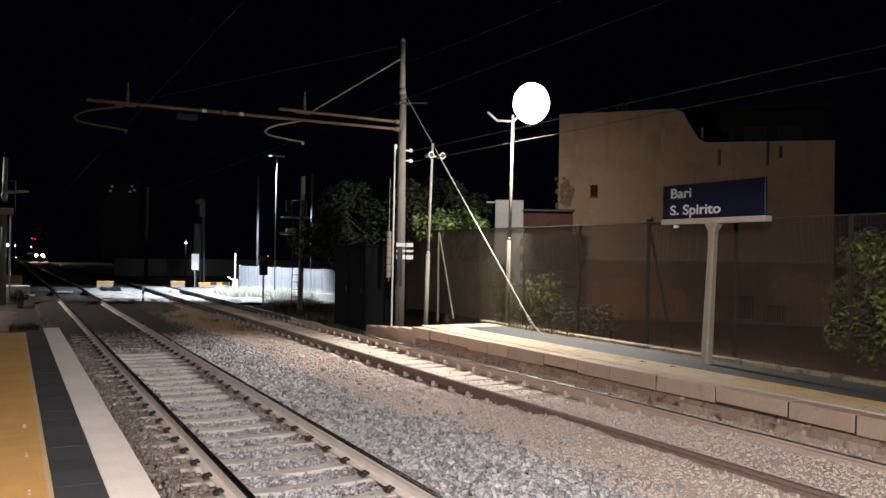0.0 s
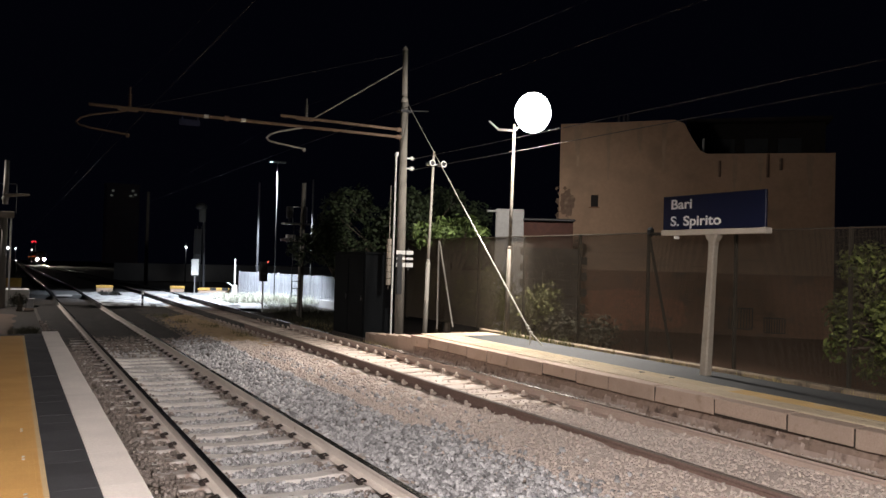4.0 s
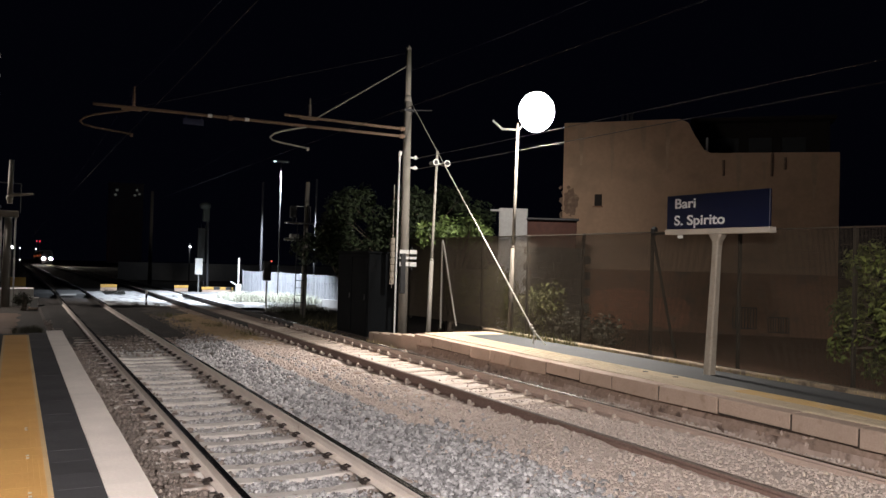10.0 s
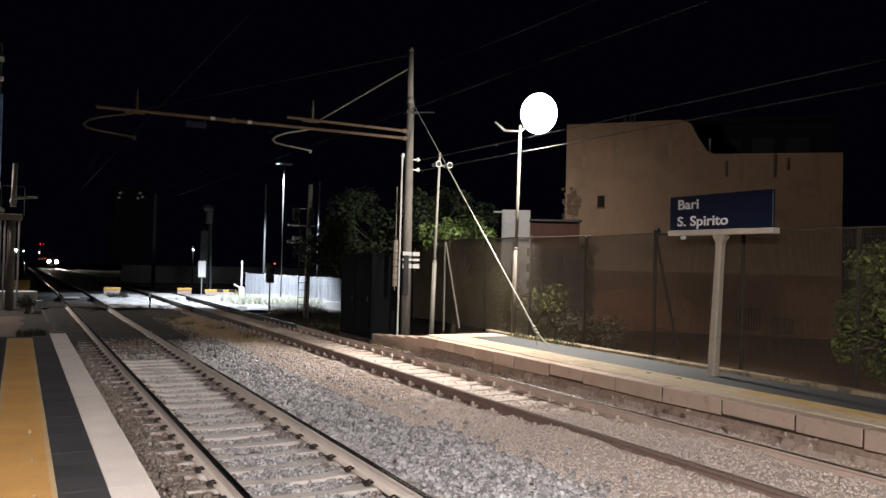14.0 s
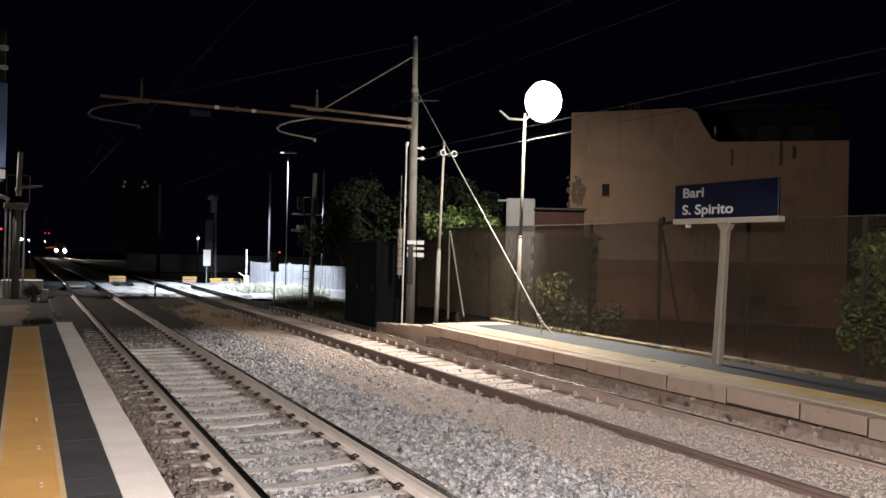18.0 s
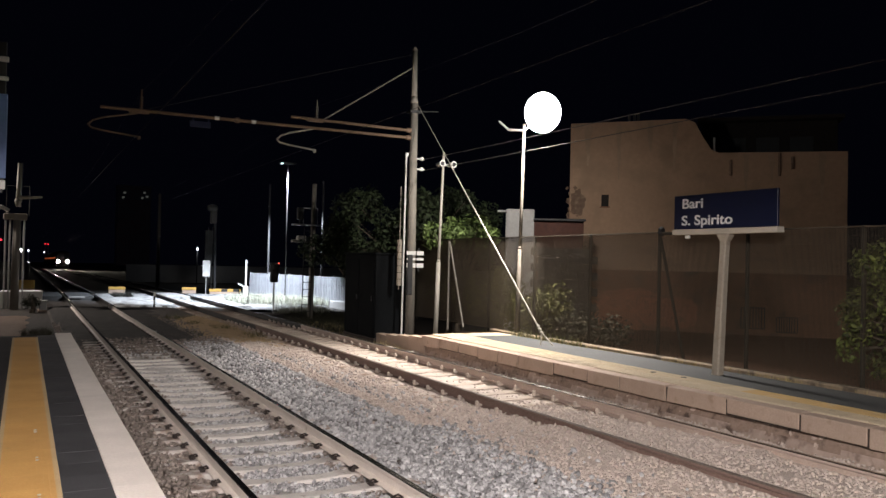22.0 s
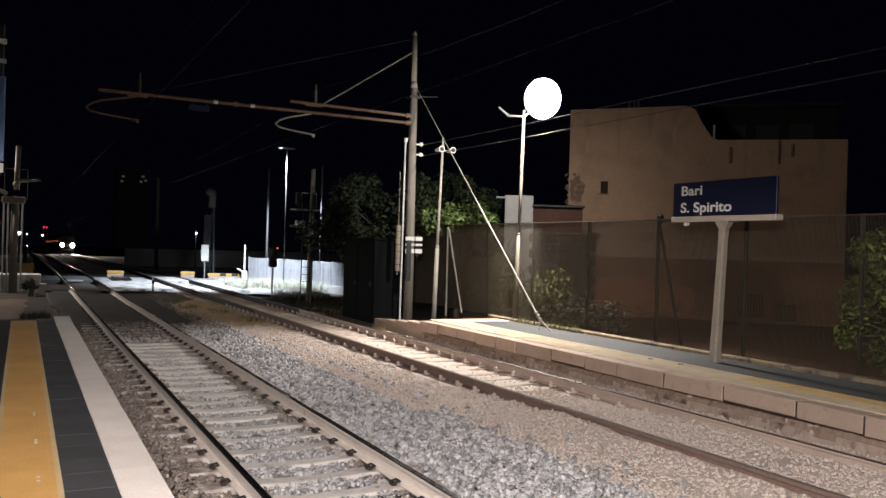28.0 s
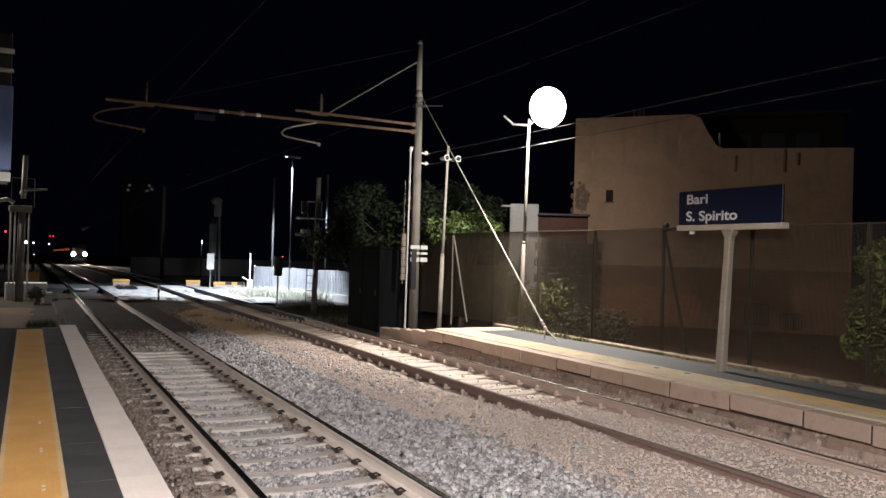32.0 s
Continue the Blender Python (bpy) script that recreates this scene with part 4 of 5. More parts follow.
def mast_with_arms():
    s = thing("overhead_line_mast", pose(10.42, MY, 0), "tall concrete overhead line mast with rusty cantilever arms", "mast")
    bm = new_bm()
    tube(bm, (0, 0, -0.4), (-0.02, 0, 6.95), 0.145, 0.115, 16)
    tube(bm, (-0.02, 0, 6.95), (-0.02, 0, 7.15), 0.115, 0.085, 16)
    tube(bm, (-0.02, 0, 7.15), (-0.04, 0, 8.55), 0.085, 0.08, 16)
    tube(bm, (-0.04, 0, 8.55), (-0.04, 0, 8.68), 0.10, 0.03, 12)
    part("pole", bm, MAST, s, "", True)
    # long arm over the far line of the pair, short arm over the near one
    for name, x_end, z, root_z, tie_x, tie_z, x_ins in (("long_arm", 1.62, 5.90, 5.89, 2.69, 8.42, 2.6), ("short_arm", 6.58, 6.15, 6.11, 7.57, 8.02, 7.33)):
        bm = new_bm()
        tube(bm, (x_end - 10.42, 0, z), (-0.1, 0, root_z), 0.042, seg=10)
        tube(bm, (-0.26, 0, root_z), (-0.1, 0, root_z), 0.07, seg=10)
        arm = part(name, bm, RUST_TUBE, s, "rusty steel tube arm")
        bm = new_bm()
        tube(bm, (tie_x - 10.42, 0, z + 0.03), (-0.1, 0, tie_z), 0.02 if x_end > 5 else 0.005, seg=8)
        part("tie_rod", bm, MAST if x_end > 5 else WIRE, arm)
        bm = new_bm()
        for k in range(5):
            tube(bm, (x_ins - 10.42, 0, z + 0.06 + 0.07 * k), (x_ins - 10.42, 0, z + 0.09 + 0.07 * k), 0.055, 0.035, 10)
        tube(bm, (x_ins - 10.42, 0, z), (x_ins - 10.42, 0, z + 0.55), 0.02, seg=8)
        part("insulator", bm, RUST_TUBE if x_end < 5 else MAST, arm, "ribbed insulator")
        bm = new_bm()
        box(bm, (x_ins - 10.42 - 0.05, 0, z - 0.05), (0.5, 0.07, 0.06), 0.01)
        part("clamp", bm, RUST_TUBE, arm)
        bm = new_bm()
        ex = -0.12 if x_end < 5 else 0.0
        lo = 0.0 if x_end < 5 else 0.20
        mat = RUST_TUBE if x_end < 5 else STEADY
        path(bm, [(x_ins - 10.42 - 0.1, 0, z - 0.08 - lo), (x_ins - 11.2 + ex, 0, z - 0.26 - lo), (x_ins - 11.45 + ex, 0, z - 0.36 - lo), (x_ins - 11.56 + ex, 0, z - 0.47 - lo), (x_ins - 11.48 + ex, 0, z - 0.55 - lo), (x_ins - 11.2 + ex, 0, z - 0.60 - lo), (x_ins - 10.5, 0, z - 0.68 - lo)], 0.024)
        box(bm, (x_ins - 10.46, 0, z - 0.71 - lo), (0.08, 0.05, 0.1), 0.01)
        part("steady_arm", bm, mat, arm, "curved registration arm holding the contact wire")
    for x in (4.53, 5.53):
        bm = new_bm()
        tube(bm, (x - 10.48, 0, 5.90), (x - 10.36, 0, 5.90), 0.05, seg=10)
        part("band", bm, WHITE, s, "white band on the long arm")
    bm = new_bm()
    tube(bm, (-5.4, 0, 5.9), (-5.28, 0, 5.9), 0.075, seg=10)
    part("coupling", bm, RUST_TUBE, s)
    bm = new_bm()
    box(bm, (-6.32, 0, 5.69), (0.54, 0.03, 0.16), 0.008)
    for x in (-6.5, -6.1):
        box(bm, (x, 0, 5.81), (0.03, 0.02, 0.16))
    part("hanging_plate", bm, BLUE, s, "small blue plate hanging from the arm")
    for z in (5.27, 4.96):
        bm = new_bm()
        tube(bm, (0.1, 0, z), (0.36, 0, z), 0.025, seg=8)
        tube(bm, (0.28, 0, z - 0.05), (0.28, 0, z + 0.06), 0.045, seg=10)
        part("cable_bracket", bm, WHITE, s, "pale insulated cable bracket")
    bm = new_bm()
    tube(bm, (0, -0.0, 6.7), (1.1, 0.6, 6.9), 0.02, seg=6)
    box(bm, (-0.02, 0, 6.68), (0.36, 0.3, 0.08), 0.01)
    part("collar", bm, DARK_STEEL, s)
    bm = new_bm()
    tube(bm, (-0.28, -0.02, -0.2), (-0.25, -0.02, 5.3), 0.028, seg=8)
    tube(bm, (-0.25, -0.02, 5.3), (-0.22, -0.02, 5.42), 0.055, seg=8)
    part("down_pipe", bm, WHITE, s, "thin white cable pipe")
    bm = new_bm()
    for k in range(7):
        tube(bm, (-0.42, -0.05, 1.42 + 0.2 * k), (-0.42, -0.05, 1.60 + 0.2 * k), 0.075, seg=12)
    tube(bm, (-0.42, -0.05, 1.3), (-0.40, -0.03, 4.4), 0.012, seg=6)
    part("tension_weight", bm, PAINT_POLE, s, "stack of round cream tension weights")
    for z, h in ((2.40, 0.12), (2.22, 0.07), (2.03, 0.13)):
        for x0, x1 in ((-0.23, 0.07), (0.10, 0.33)):
            bm = new_bm()
            box(bm, ((x0 + x1) / 2, -0.17, z), (x1 - x0, 0.012, h), 0.003)
            part("plate", bm, WHITE, s, "white marker plate")
    bm = new_bm()
    box(bm, (-0.12, -0.16, 1.75), (0.16, 0.1, 1.2), 0.01)
    box(bm, (0.18, -0.15, 2.2), (0.04, 0.02, 0.7))
    part("cable_box", bm, DARK_STEEL, s, "narrow dark cable box")


def guy_wire():
    s = thing("guy_wire", pose(0, 0, 0), "pale steel guy wire anchored in the platform", "guy wire")
    a, b = Vector((10.5, MY, 6.95)), Vector((10.80, 15.9, 0.62))
    bm = new_bm()
    tube(bm, a, b, 0.010, seg=6)
    tube(bm, a.lerp(b, 0.33), b, 0.016, seg=8)
    part("wire", bm, GUY, s)
    bm = new_bm()
    d = (b - a).normalized()
    for k in range(3):
        c = b + d * (-0.1 + 0.1 * k)
        bmesh.ops.create_uvsphere(bm, u_segments=8, v_segments=5, radius=0.045, matrix=Matrix.Translation(c))
    path(bm, [b + d * 0.1, (10.72, 15.75, P2 - 0.02)], 0.018)
    path(bm, [b + d * 0.1, (10.92, 15.5, P2 - 0.02)], 0.018)
    part("turnbuckle", bm, GUY, s, "turnbuckle and forked anchor")


def wires():
    for x, z0, name, label in ((2.5, 5.24, "contact_wire", "contact wire hung over the near track"), (7.3, 5.40, "contact_wire", "contact wire hung over the track by the low platform")):
        w = thing(name, pose(0, 0, 0), label, "overhead wire")
        ys = [-6, 22.3, 70, 120, 170]
        part("contact_wire", cable(new_bm(), [(x, y, z0 + rail_z(y)) for y in ys], 0.006), WIRE, w)
        pts = []
        for p, q in zip(ys, ys[1:]):
            n = 8
            pts += [(x + 0.1, p + (q - p) * k / n, z0 + 1.15 - 0.5 * math.sin(math.pi * k / n) + rail_z(p + (q - p) * k / n)) for k in range(n)]
        bm = cable(new_bm(), pts, 0.0025)
        part("carrying_wire", bm, WIRE, w, "carrying wire")
    for z in (5.26, 4.93):
        w = new_bm()
        tube(w, (10.74, MY, z), (10.9, 18, z), 0.010, seg=6)
        tube(w, (10.9, 18, z), (10.9, -6, z - 0.12), 0.008, seg=6)
        tagged(part("feeder_cable", w, CABLE), "pale feeder cable strung along the platform", "cable")


mast_with_arms()
guy_wire()
wires()


def relay_cabinet():
    s = thing("relay_cabinet", pose(9.42, 22.65, -0.3), "tall dark green steel relay cabinet beside the track", "cabinet")
    bm = new_bm()
    box(bm, (0.5, 1.3, 1.33), (1.0, 2.6, 2.6), 0.02)
    part("body", bm, CABINET, s)
    bm = new_bm()
    box(bm, (0.5, 1.3, 2.66), (1.08, 2.7, 0.07), 0.015)
    part("roof", bm, CABINET, s)
    bm = new_bm()
    box(bm, (0.5, 1.3, 0.03), (1.06, 2.66, 0.16), 0.01)
    part("plinth", bm, MORTAR, s)
    for k in range(2):
        bm = new_bm()
        box(bm, (-0.012, 0.68 + 1.24 * k, 1.35), (0.03, 1.18, 2.3), 0.008)
        door = part("door", bm, CABINET, s)
        bm = new_bm()
        box(bm, (-0.04, 0.2 + 1.24 * k, 1.3), (0.04, 0.03, 0.16), 0.006)
        part("handle", bm, DARK_STEEL, door)


relay_cabinet()


# ---- level crossing ----
def gravel_sheet(x0, x1, y0, y1, z, parent):
    nx, ny = 14, 30
    rows = []
    bm = new_bm()
    for j in range(ny + 1):
        rows.append([])
        for i in range(nx + 1):
            x, y = x0 + (x1 - x0) * i / nx, y0 + (y1 - y0) * j / ny
            if j == 0:
                y += 0.9 * noise.noise((x * 0.8, 3, y0)) + 0.5 * noise.noise((x * 2.1, 5, y0))
            edge = j == 0 or i in (0, nx)
            rows[-1].append(bm.verts.new((x, y, z + 0.035 * noise.noise((x * 1.7, y * 1.7, 8)) + 0.02 * noise.noise((x * 5, y * 5, 1)) - (0.12 if edge else 0))))
    for p, q in zip(rows, rows[1:]):
        for i in range(nx):
            bm.faces.new((p[i], p[i + 1], q[i + 1], q[i]))
    part("gravel_surface", bm, GRAVEL, parent, "pale rough gravel", True)


def crossing():
    r = thing("level_crossing_road", pose(0, 0, 0), "rough pale road surface of a lit level crossing", "road", kind="structure")
    gravel_sheet(3.52, 6.56, 38.6, 50.4, -0.10, r)
    gravel_sheet(8.34, 13.4, 37.4, 50.4, -0.10, r)
    gravel_sheet(6.86, 8.04, 36.5, 45.4, -0.15, r)
    for x0, x1, mat in ((2.02, 3.28, ASPHALT_OLD), (6.82, 8.08, ROAD)):
        for y in (46.2, 47.8, 49.4):
            bm = new_bm()
            box(bm, ((x0 + x1) / 2, y, -0.16 + random.uniform(-0.008, 0.004)), (x1 - x0 - 0.02, 1.58, 0.28), 0.015)
            part("slab", bm, mat, r)
    for k in range(8):
        for y in (46.6, 49.0):
            bm = new_bm()
            box(bm, (1.82 - 0.8 - 1.6 * k, y, -0.17 + random.uniform(-0.008, 0.004)), (1.58, 2.36, 0.30), 0.015)
            part("slab", bm, ASPHALT_OLD, r)
    bm = new_bm()
    box(bm, (2.45, 45.3, -0.06), (0.75, 0.10, 0.08), 0.01)
    part("edge_strip", bm, SHED_WHITE, r, "white end strip")
    bm = new_bm()
    box(bm, (20, 52, -0.25), (17, 9, 0.2))
    part("approach", bm, ASPHALT_OLD, r, "asphalt approach road")
    for k in range(14):
        bm = new_bm()
        bmesh.ops.create_icosphere(bm, subdivisions=1, radius=random.uniform(0.08, 0.2))
        for v in bm.verts:
            v.co *= 1 + 0.35 * noise.noise(v.co * 9 + Vector((k, 0, 0)))
            v.co.z *= 0.6
        st = part("rock", bm, GRAVEL)
        st.matrix_basis = pose(random.choice((random.uniform(3.8, 6.3), random.uniform(8.7, 10.6))), random.uniform(37.5, 42.5), -0.16, 0, 0, random.uniform(0, 360))
        tagged(st, "pale loose rock beside the crossing", "rock", "rocks by the crossing")


def marker_board(x, y, z, w, striped, h=0.17):
    s = thing("kerb_guard", pose(x, y, z), "black and yellow striped kerb guard" if striped else "low yellow kerb guard beside the crossing", "kerb guard", "kerb guards at the crossing")
    bm = new_bm()
    box(bm, (0, 0, 0.025 + h / 2), (w, 0.16, h), 0.02)
    body = part("body", bm, BOARD_YELLOW, s)
    if striped:
        for k in (-0.02, 0.36):
            bm = new_bm()
            box(bm, (w * k, -0.083, 0.11), (w * 0.2, 0.006, 0.172))
            part("stripe", bm, BLACK, body)
    bm = new_bm()
    box(bm, (0, 0, -0.09), (w * 0.96, 0.2, 0.2), 0.01)
    part("base", bm, CONCRETE, s)


def white_fence():
    a, b = Vector((11.9, 47.9, -0.15)), Vector((14.6, 37.2, -0.15))
    L = (b - a).length
    ang = math.degrees(math.atan2(b.y - a.y, b.x - a.x))
    f = thing("white_fence", pose(*a, 0, 0, ang), "low white slatted metal fence lit by a street lamp", "fence")
    n = 74
    slat = None
    for i in range(n):
        m = pose(L * (i + 0.5) / n, 0, 0)
        if slat is None:
            bm = new_bm()
            box(bm, (0, 0, 0.76), (L / n * 0.74, 0.02, 1.30), 0.004)
            slat = part("slat", bm, FENCE_WHITE, f)
            slat.matrix_basis = m
        else:
            again(slat, m)
    for z in (0.30, 1.15):
        bm = new_bm()
        box(bm, (L / 2, 0.03, z), (L, 0.04, 0.05))
        part("rail", bm, GALV, f)
    for k in range(6):
        bm = new_bm()
        box(bm, (L * k / 5, 0.04, 0.72), (0.07, 0.07, 1.5), 0.006)
        part("post", bm, FENCE_WHITE, f)
    bm = new_bm()
    box(bm, (L / 2, 0.02, 0.0), (L, 0.2, 0.40), 0.01)
    part("plinth", bm, SHED_WHITE, f, "pale low wall under the slats")


def crossing_lamp():
    s = thing("street_lamp", pose(12.11, 41.3, -0.35), "slim dark street lamp over the level crossing", "street lamp")
    bm = new_bm()
    tube(bm, (0, 0, 0), (0, 0, 7.4), 0.03, 0.022, 10)
    part("pole", bm, BLACK, s, "", True)
    bm = new_bm()
    box(bm, (-0.02, 0.02, 7.46), (0.9, 0.26, 0.10), 0.03)
    head = part("head", bm, DARK_STEEL, s, "flat dark lamp head")
    bm = new_bm()
    box(bm, (-0.36, -0.06, 7.425), (0.14, 0.16, 0.04), 0.01)
    part("lens", bm, LED_COLD, head, "bright cold white lens")


def plain_post(x, y, z0, h, r, mat, label):
    bm = new_bm()
    tube(bm, (0, 0, 0), (0, 0, h), r, r * 0.75, 10)
    tube(bm, (0, 0, h), (0, 0, h + 0.05), r * 0.9, r * 0.3, 8)
    ob = part("post", bm, mat, None, "", True)
    ob.matrix_basis = pose(x, y, z0)
    tagged(ob, label, "post")


def ladder_signal_post():
    s = thing("signal_mast", pose(10.55, 32.3, -0.35), "grey signal mast with ladder, brackets and a railing", "signal mast")
    bm = new_bm()
    tube(bm, (0, 0, 0), (0.06, 0, 5.6), 0.12, 0.09, 12)
    part("pole", bm, MAST, s, "", True)
    lad = new_bm()
    for dx in (-0.40, -0.04):
        tube(lad, (dx, -0.12, 0.1), (dx + 0.04, -0.12, 3.9), 0.018, seg=6)
    ladder = part("ladder", lad, DARK_STEEL, s, "narrow steel ladder")
    for k in range(12):
        bm = new_bm()
        tube(bm, (-0.40, -0.12, 0.35 + 0.3 * k), (-0.04, -0.12, 0.35 + 0.3 * k), 0.014, seg=6)
        part("rung", bm, DARK_STEEL, ladder)
    for z, w in ((3.9, 1.15), (3.2, 0.9)):
        bm = new_bm()
        box(bm, (-0.25, 0, z), (w, 0.35, 0.06), 0.01)
        part("bracket", bm, GALV, s)
    bm = new_bm()
    box(bm, (-0.55, -0.1, 4.35), (0.26, 0.2, 0.5), 0.03)
    tube(bm, (-0.55, -0.1, 3.9), (-0.55, -0.1, 4.2), 0.04)
    part("signal_head", bm, DARK_STEEL, s, "dark signal head")
    bm = new_bm()
    box(bm, (-0.45, 0, 3.35), (0.36, 0.25, 0.2), 0.02)
    tube(bm, (-0.9, -0.1, 3.22), (-0.45, -0.1, 3.28), 0.05)
    part("camera_box", bm, WHITE, s, "small white camera housing")
    bm = new_bm()
    for dx in (-0.35, 0.25):
        tube(bm, (dx, 0.1, 3.93), (dx, 0.1, 4.6), 0.015, seg=6)
    tube(bm, (-0.35, 0.1, 4.6), (0.25, 0.1, 4.6), 0.015, seg=6)
    part("railing", bm, GALV, s)


def dwarf_signal():
    s = thing("red_signal", pose(10.15, 36.4, -0.35), "black railway signal with a small red light on a thin post", "signal")
    bm = new_bm()
    tube(bm, (0, 0, 0), (0, 0, 1.4), 0.04)
    part("post", bm, GALV, s)
    bm = new_bm()
    box(bm, (0, 0, 1.85), (0.36, 0.22, 0.9), 0.04)
    head = part("head", bm, BLACK, s)
    bm = new_bm()
    tube(bm, (0.17, -0.12, 2.28), (0.17, -0.1, 2.28), 0.03)
    part("lens", bm, glow("dim_red_lens", (1.0, 0.12, 0.08), 2.5), head, "red light")


def far_signal():
    s = thing("signal_mast", pose(10.95, 53.6, -0.35), "tall signal mast with a hooded head and ladder", "signal mast")
    bm = new_bm()
    tube(bm, (0.1, 0, 0), (0.0, 0, 5.5), 0.09, 0.07, 10)
    part("pole", bm, GREY_POST, s, "", True)
    bm = new_bm()
    bmesh.ops.create_uvsphere(bm, u_segments=12, v_segments=8, radius=0.34, matrix=Matrix.Translation((-0.2, -0.1, 5.65)) @ Matrix.Diagonal((1.1, 0.6, 0.75, 1)))
    box(bm, (-0.1, -0.05, 5.1), (0.4, 0.3, 0.9), 0.04)
    part("signal_head", bm, DARK_STEEL, s, "dark hooded signal head")
    bm = new_bm()
    box(bm, (-0.35, -0.05, 3.1), (0.5, 0.12, 2.2), 0.03)
    part("back_board", bm, BLACK, s, "dark narrow board")
    bm = new_bm()
    for dx in (-0.4, -0.15):
        tube(bm, (dx, -0.1, 0), (dx, -0.1, 4.4), 0.02, seg=6)
    ladder = part("ladder", bm, DARK_STEEL, s)
    for k in range(12):
        bm = new_bm()
        tube(bm, (-0.4, -0.1, 0.4 + 0.33 * k), (-0.15, -0.1, 0.4 + 0.33 * k), 0.014, seg=5)
        part("rung", bm, DARK_STEEL, ladder)
    bm = new_bm()
    box(bm, (-0.62, -0.8, 1.75), (0.46, 0.03, 1.02), 0.01)
    part("panel", bm, WHITE, s, "white rectangular panel")
    bm = new_bm()
    tube(bm, (-0.62, -0.77, 0), (-0.62, -0.77, 1.7), 0.03)
    part("panel_post", bm, GALV, s)


def gate_post(x, y, label):
    s = thing("barrier_machine", pose(x, y, -0.35), label, "level crossing barrier")
    bm = new_bm()
    box(bm, (0, 0, 0.4), (0.34, 0.3, 0.8), 0.03)
    part("housing", bm, WHITE, s)
    bm = new_bm()
    tube(bm, (-0.05, -0.18, 0.7), (-0.5, -0.18, 0.95), 0.04)
    tube(bm, (0.1, -0.18, 0.66), (0.4, -0.18, 0.55), 0.05)
    part("arm", bm, WHITE, s, "short white barrier arm stub")
    bm = new_bm()
    tube(bm, (0.05, 0.25, 0), (0.05, 0.25, 2.35), 0.05)
    part("post", bm, WHITE, s)


def left_mast():
    s = thing("barrier_mast", pose(-0.32, 40.0, -0.35), "grey mast with switch box, side arm and cage of posts", "mast")
    bm = new_bm()
    tube(bm, (0, 0, 0), (0.02, 0, 4.0), 0.17, 0.15, 12)
    tube(bm, (0.05, 0, 4.5), (0.08, 0, 6.4), 0.11, 0.10, 12)
    bmesh.ops.create_uvsphere(bm, u_segments=12, v_segments=8, radius=0.15, matrix=Matrix.Translation((0.04, 0, 4.75)))
    part("pole", bm, MAST, s, "", True)
    bm = new_bm()
    tube(bm, (0.05, -0.1, 4.88), (0.98, -0.15, 4.95), 0.09, 0.04, 10)
    part("side_arm", bm, PAINT_POLE, s, "tapered pale side arm")
    bm = new_bm()
    box(bm, (-0.05, 0, 4.05), (0.92, 0.4, 0.28), 0.03)
    part("switch_box", bm, PAINT_POLE, s)
    bm = new_bm()
    for dx in (-0.42, -0.25, 0.3):
        tube(bm, (dx, 0.1, 0), (dx, 0.1, 4.0), 0.035, seg=8)
    part("cage", bm, GALV, s, "thin side posts")
    bm = new_bm()
    for dx in (-0.42, 0.48):
        tube(bm, (dx, 0.15, 4.1), (dx, 0.15, 5.4), 0.02, seg=6)
    tube(bm, (-0.42, 0.15, 5.4), (0.48, 0.15, 5.4), 0.02, seg=6)
    part("frame", bm, DARK_STEEL, s)
    bm = new_bm()
    path(bm, [(-0.3, -0.1, 4.3), (-0.6, -0.1, 4.45), (-1.0, -0.1, 4.3)], 0.08)
    part("hood", bm, GALV, s)
    b = new_bm()
    box(b, (0, 0, 0.4), (1.7, 0.6, 0.8), 0.03)
    ob = part("concrete_block", b, WHITE)
    ob.matrix_basis = pose(-0.05, 41.2, -0.36)
    tagged(ob, "pale concrete block beside the mast", "block")


def striped_stake():
    s = thing("marker_stake", pose(5.28, 38.5, -0.22), "short black and white striped marker stake", "stake")
    for k in range(4):
        bm = new_bm()
        tube(bm, (0, 0, 0.18 * k), (0, 0, 0.18 * k + 0.18), 0.045)
        part("band", bm, BLACK if k % 2 == 0 else WHITE, s)


def point_machine(x, y):
    s = thing("point_machine", pose(x, y, -0.34), "low pale metal machine box beside the near track", "machine box")
    bm = new_bm()
    box(bm, (0, 0, 0.26), (0.30, 0.42, 0.38), 0.03)
    part("housing", bm, SHED_WHITE, s)
    bm = new_bm()
    box(bm, (0, 0, 0.47), (0.36, 0.48, 0.05), 0.015)
    part("lid", bm, SHED_WHITE, s)
    bm = new_bm()
    box(bm, (0, 0, 0.04), (0.42, 0.5, 0.1), 0.01)
    part("base", bm, CONCRETE, s)
    bm = new_bm()
    tube(bm, (0.13, 0, 0.16), (1.0, 0, 0.16), 0.025, seg=8)
    part("rod", bm, DARK_STEEL, s, "dark steel rod to the rail")


crossing()
point_machine(0.78, 38.4)
marker_board(4.94, 51.6, 0.06, 0.93, False)
marker_board(9.18, 52.2, 0.03, 0.86, False)
marker_board(11.04, 50.6, 0.0, 1.9, True)
marker_board(0.15, 52.6, 0.05, 0.9, False, 0.5)
white_fence()
crossing_lamp()
plain_post(12.73, 47.0, -0.35, 6.8, 0.07, GREY_POST, "plain grey post behind the white fence")
plain_post(14.30, 42.0, -0.35, 6.7, 0.06, GREY_POST, "slim pale post behind the white fence")
plain_post(15.6, 40.0, -0.35, 2.4, 0.05, WHITE, "short thin post behind the white fence")
plain_post(9.8, 70.0, -0.4, 7.6, 0.16, MAST, "dark overhead line mast beyond the crossing")
ladder_signal_post()
dwarf_signal()
far_signal()
gate_post(11.80, 48.4, "white barrier machine beside the white fence")
left_mast()
striped_stake()


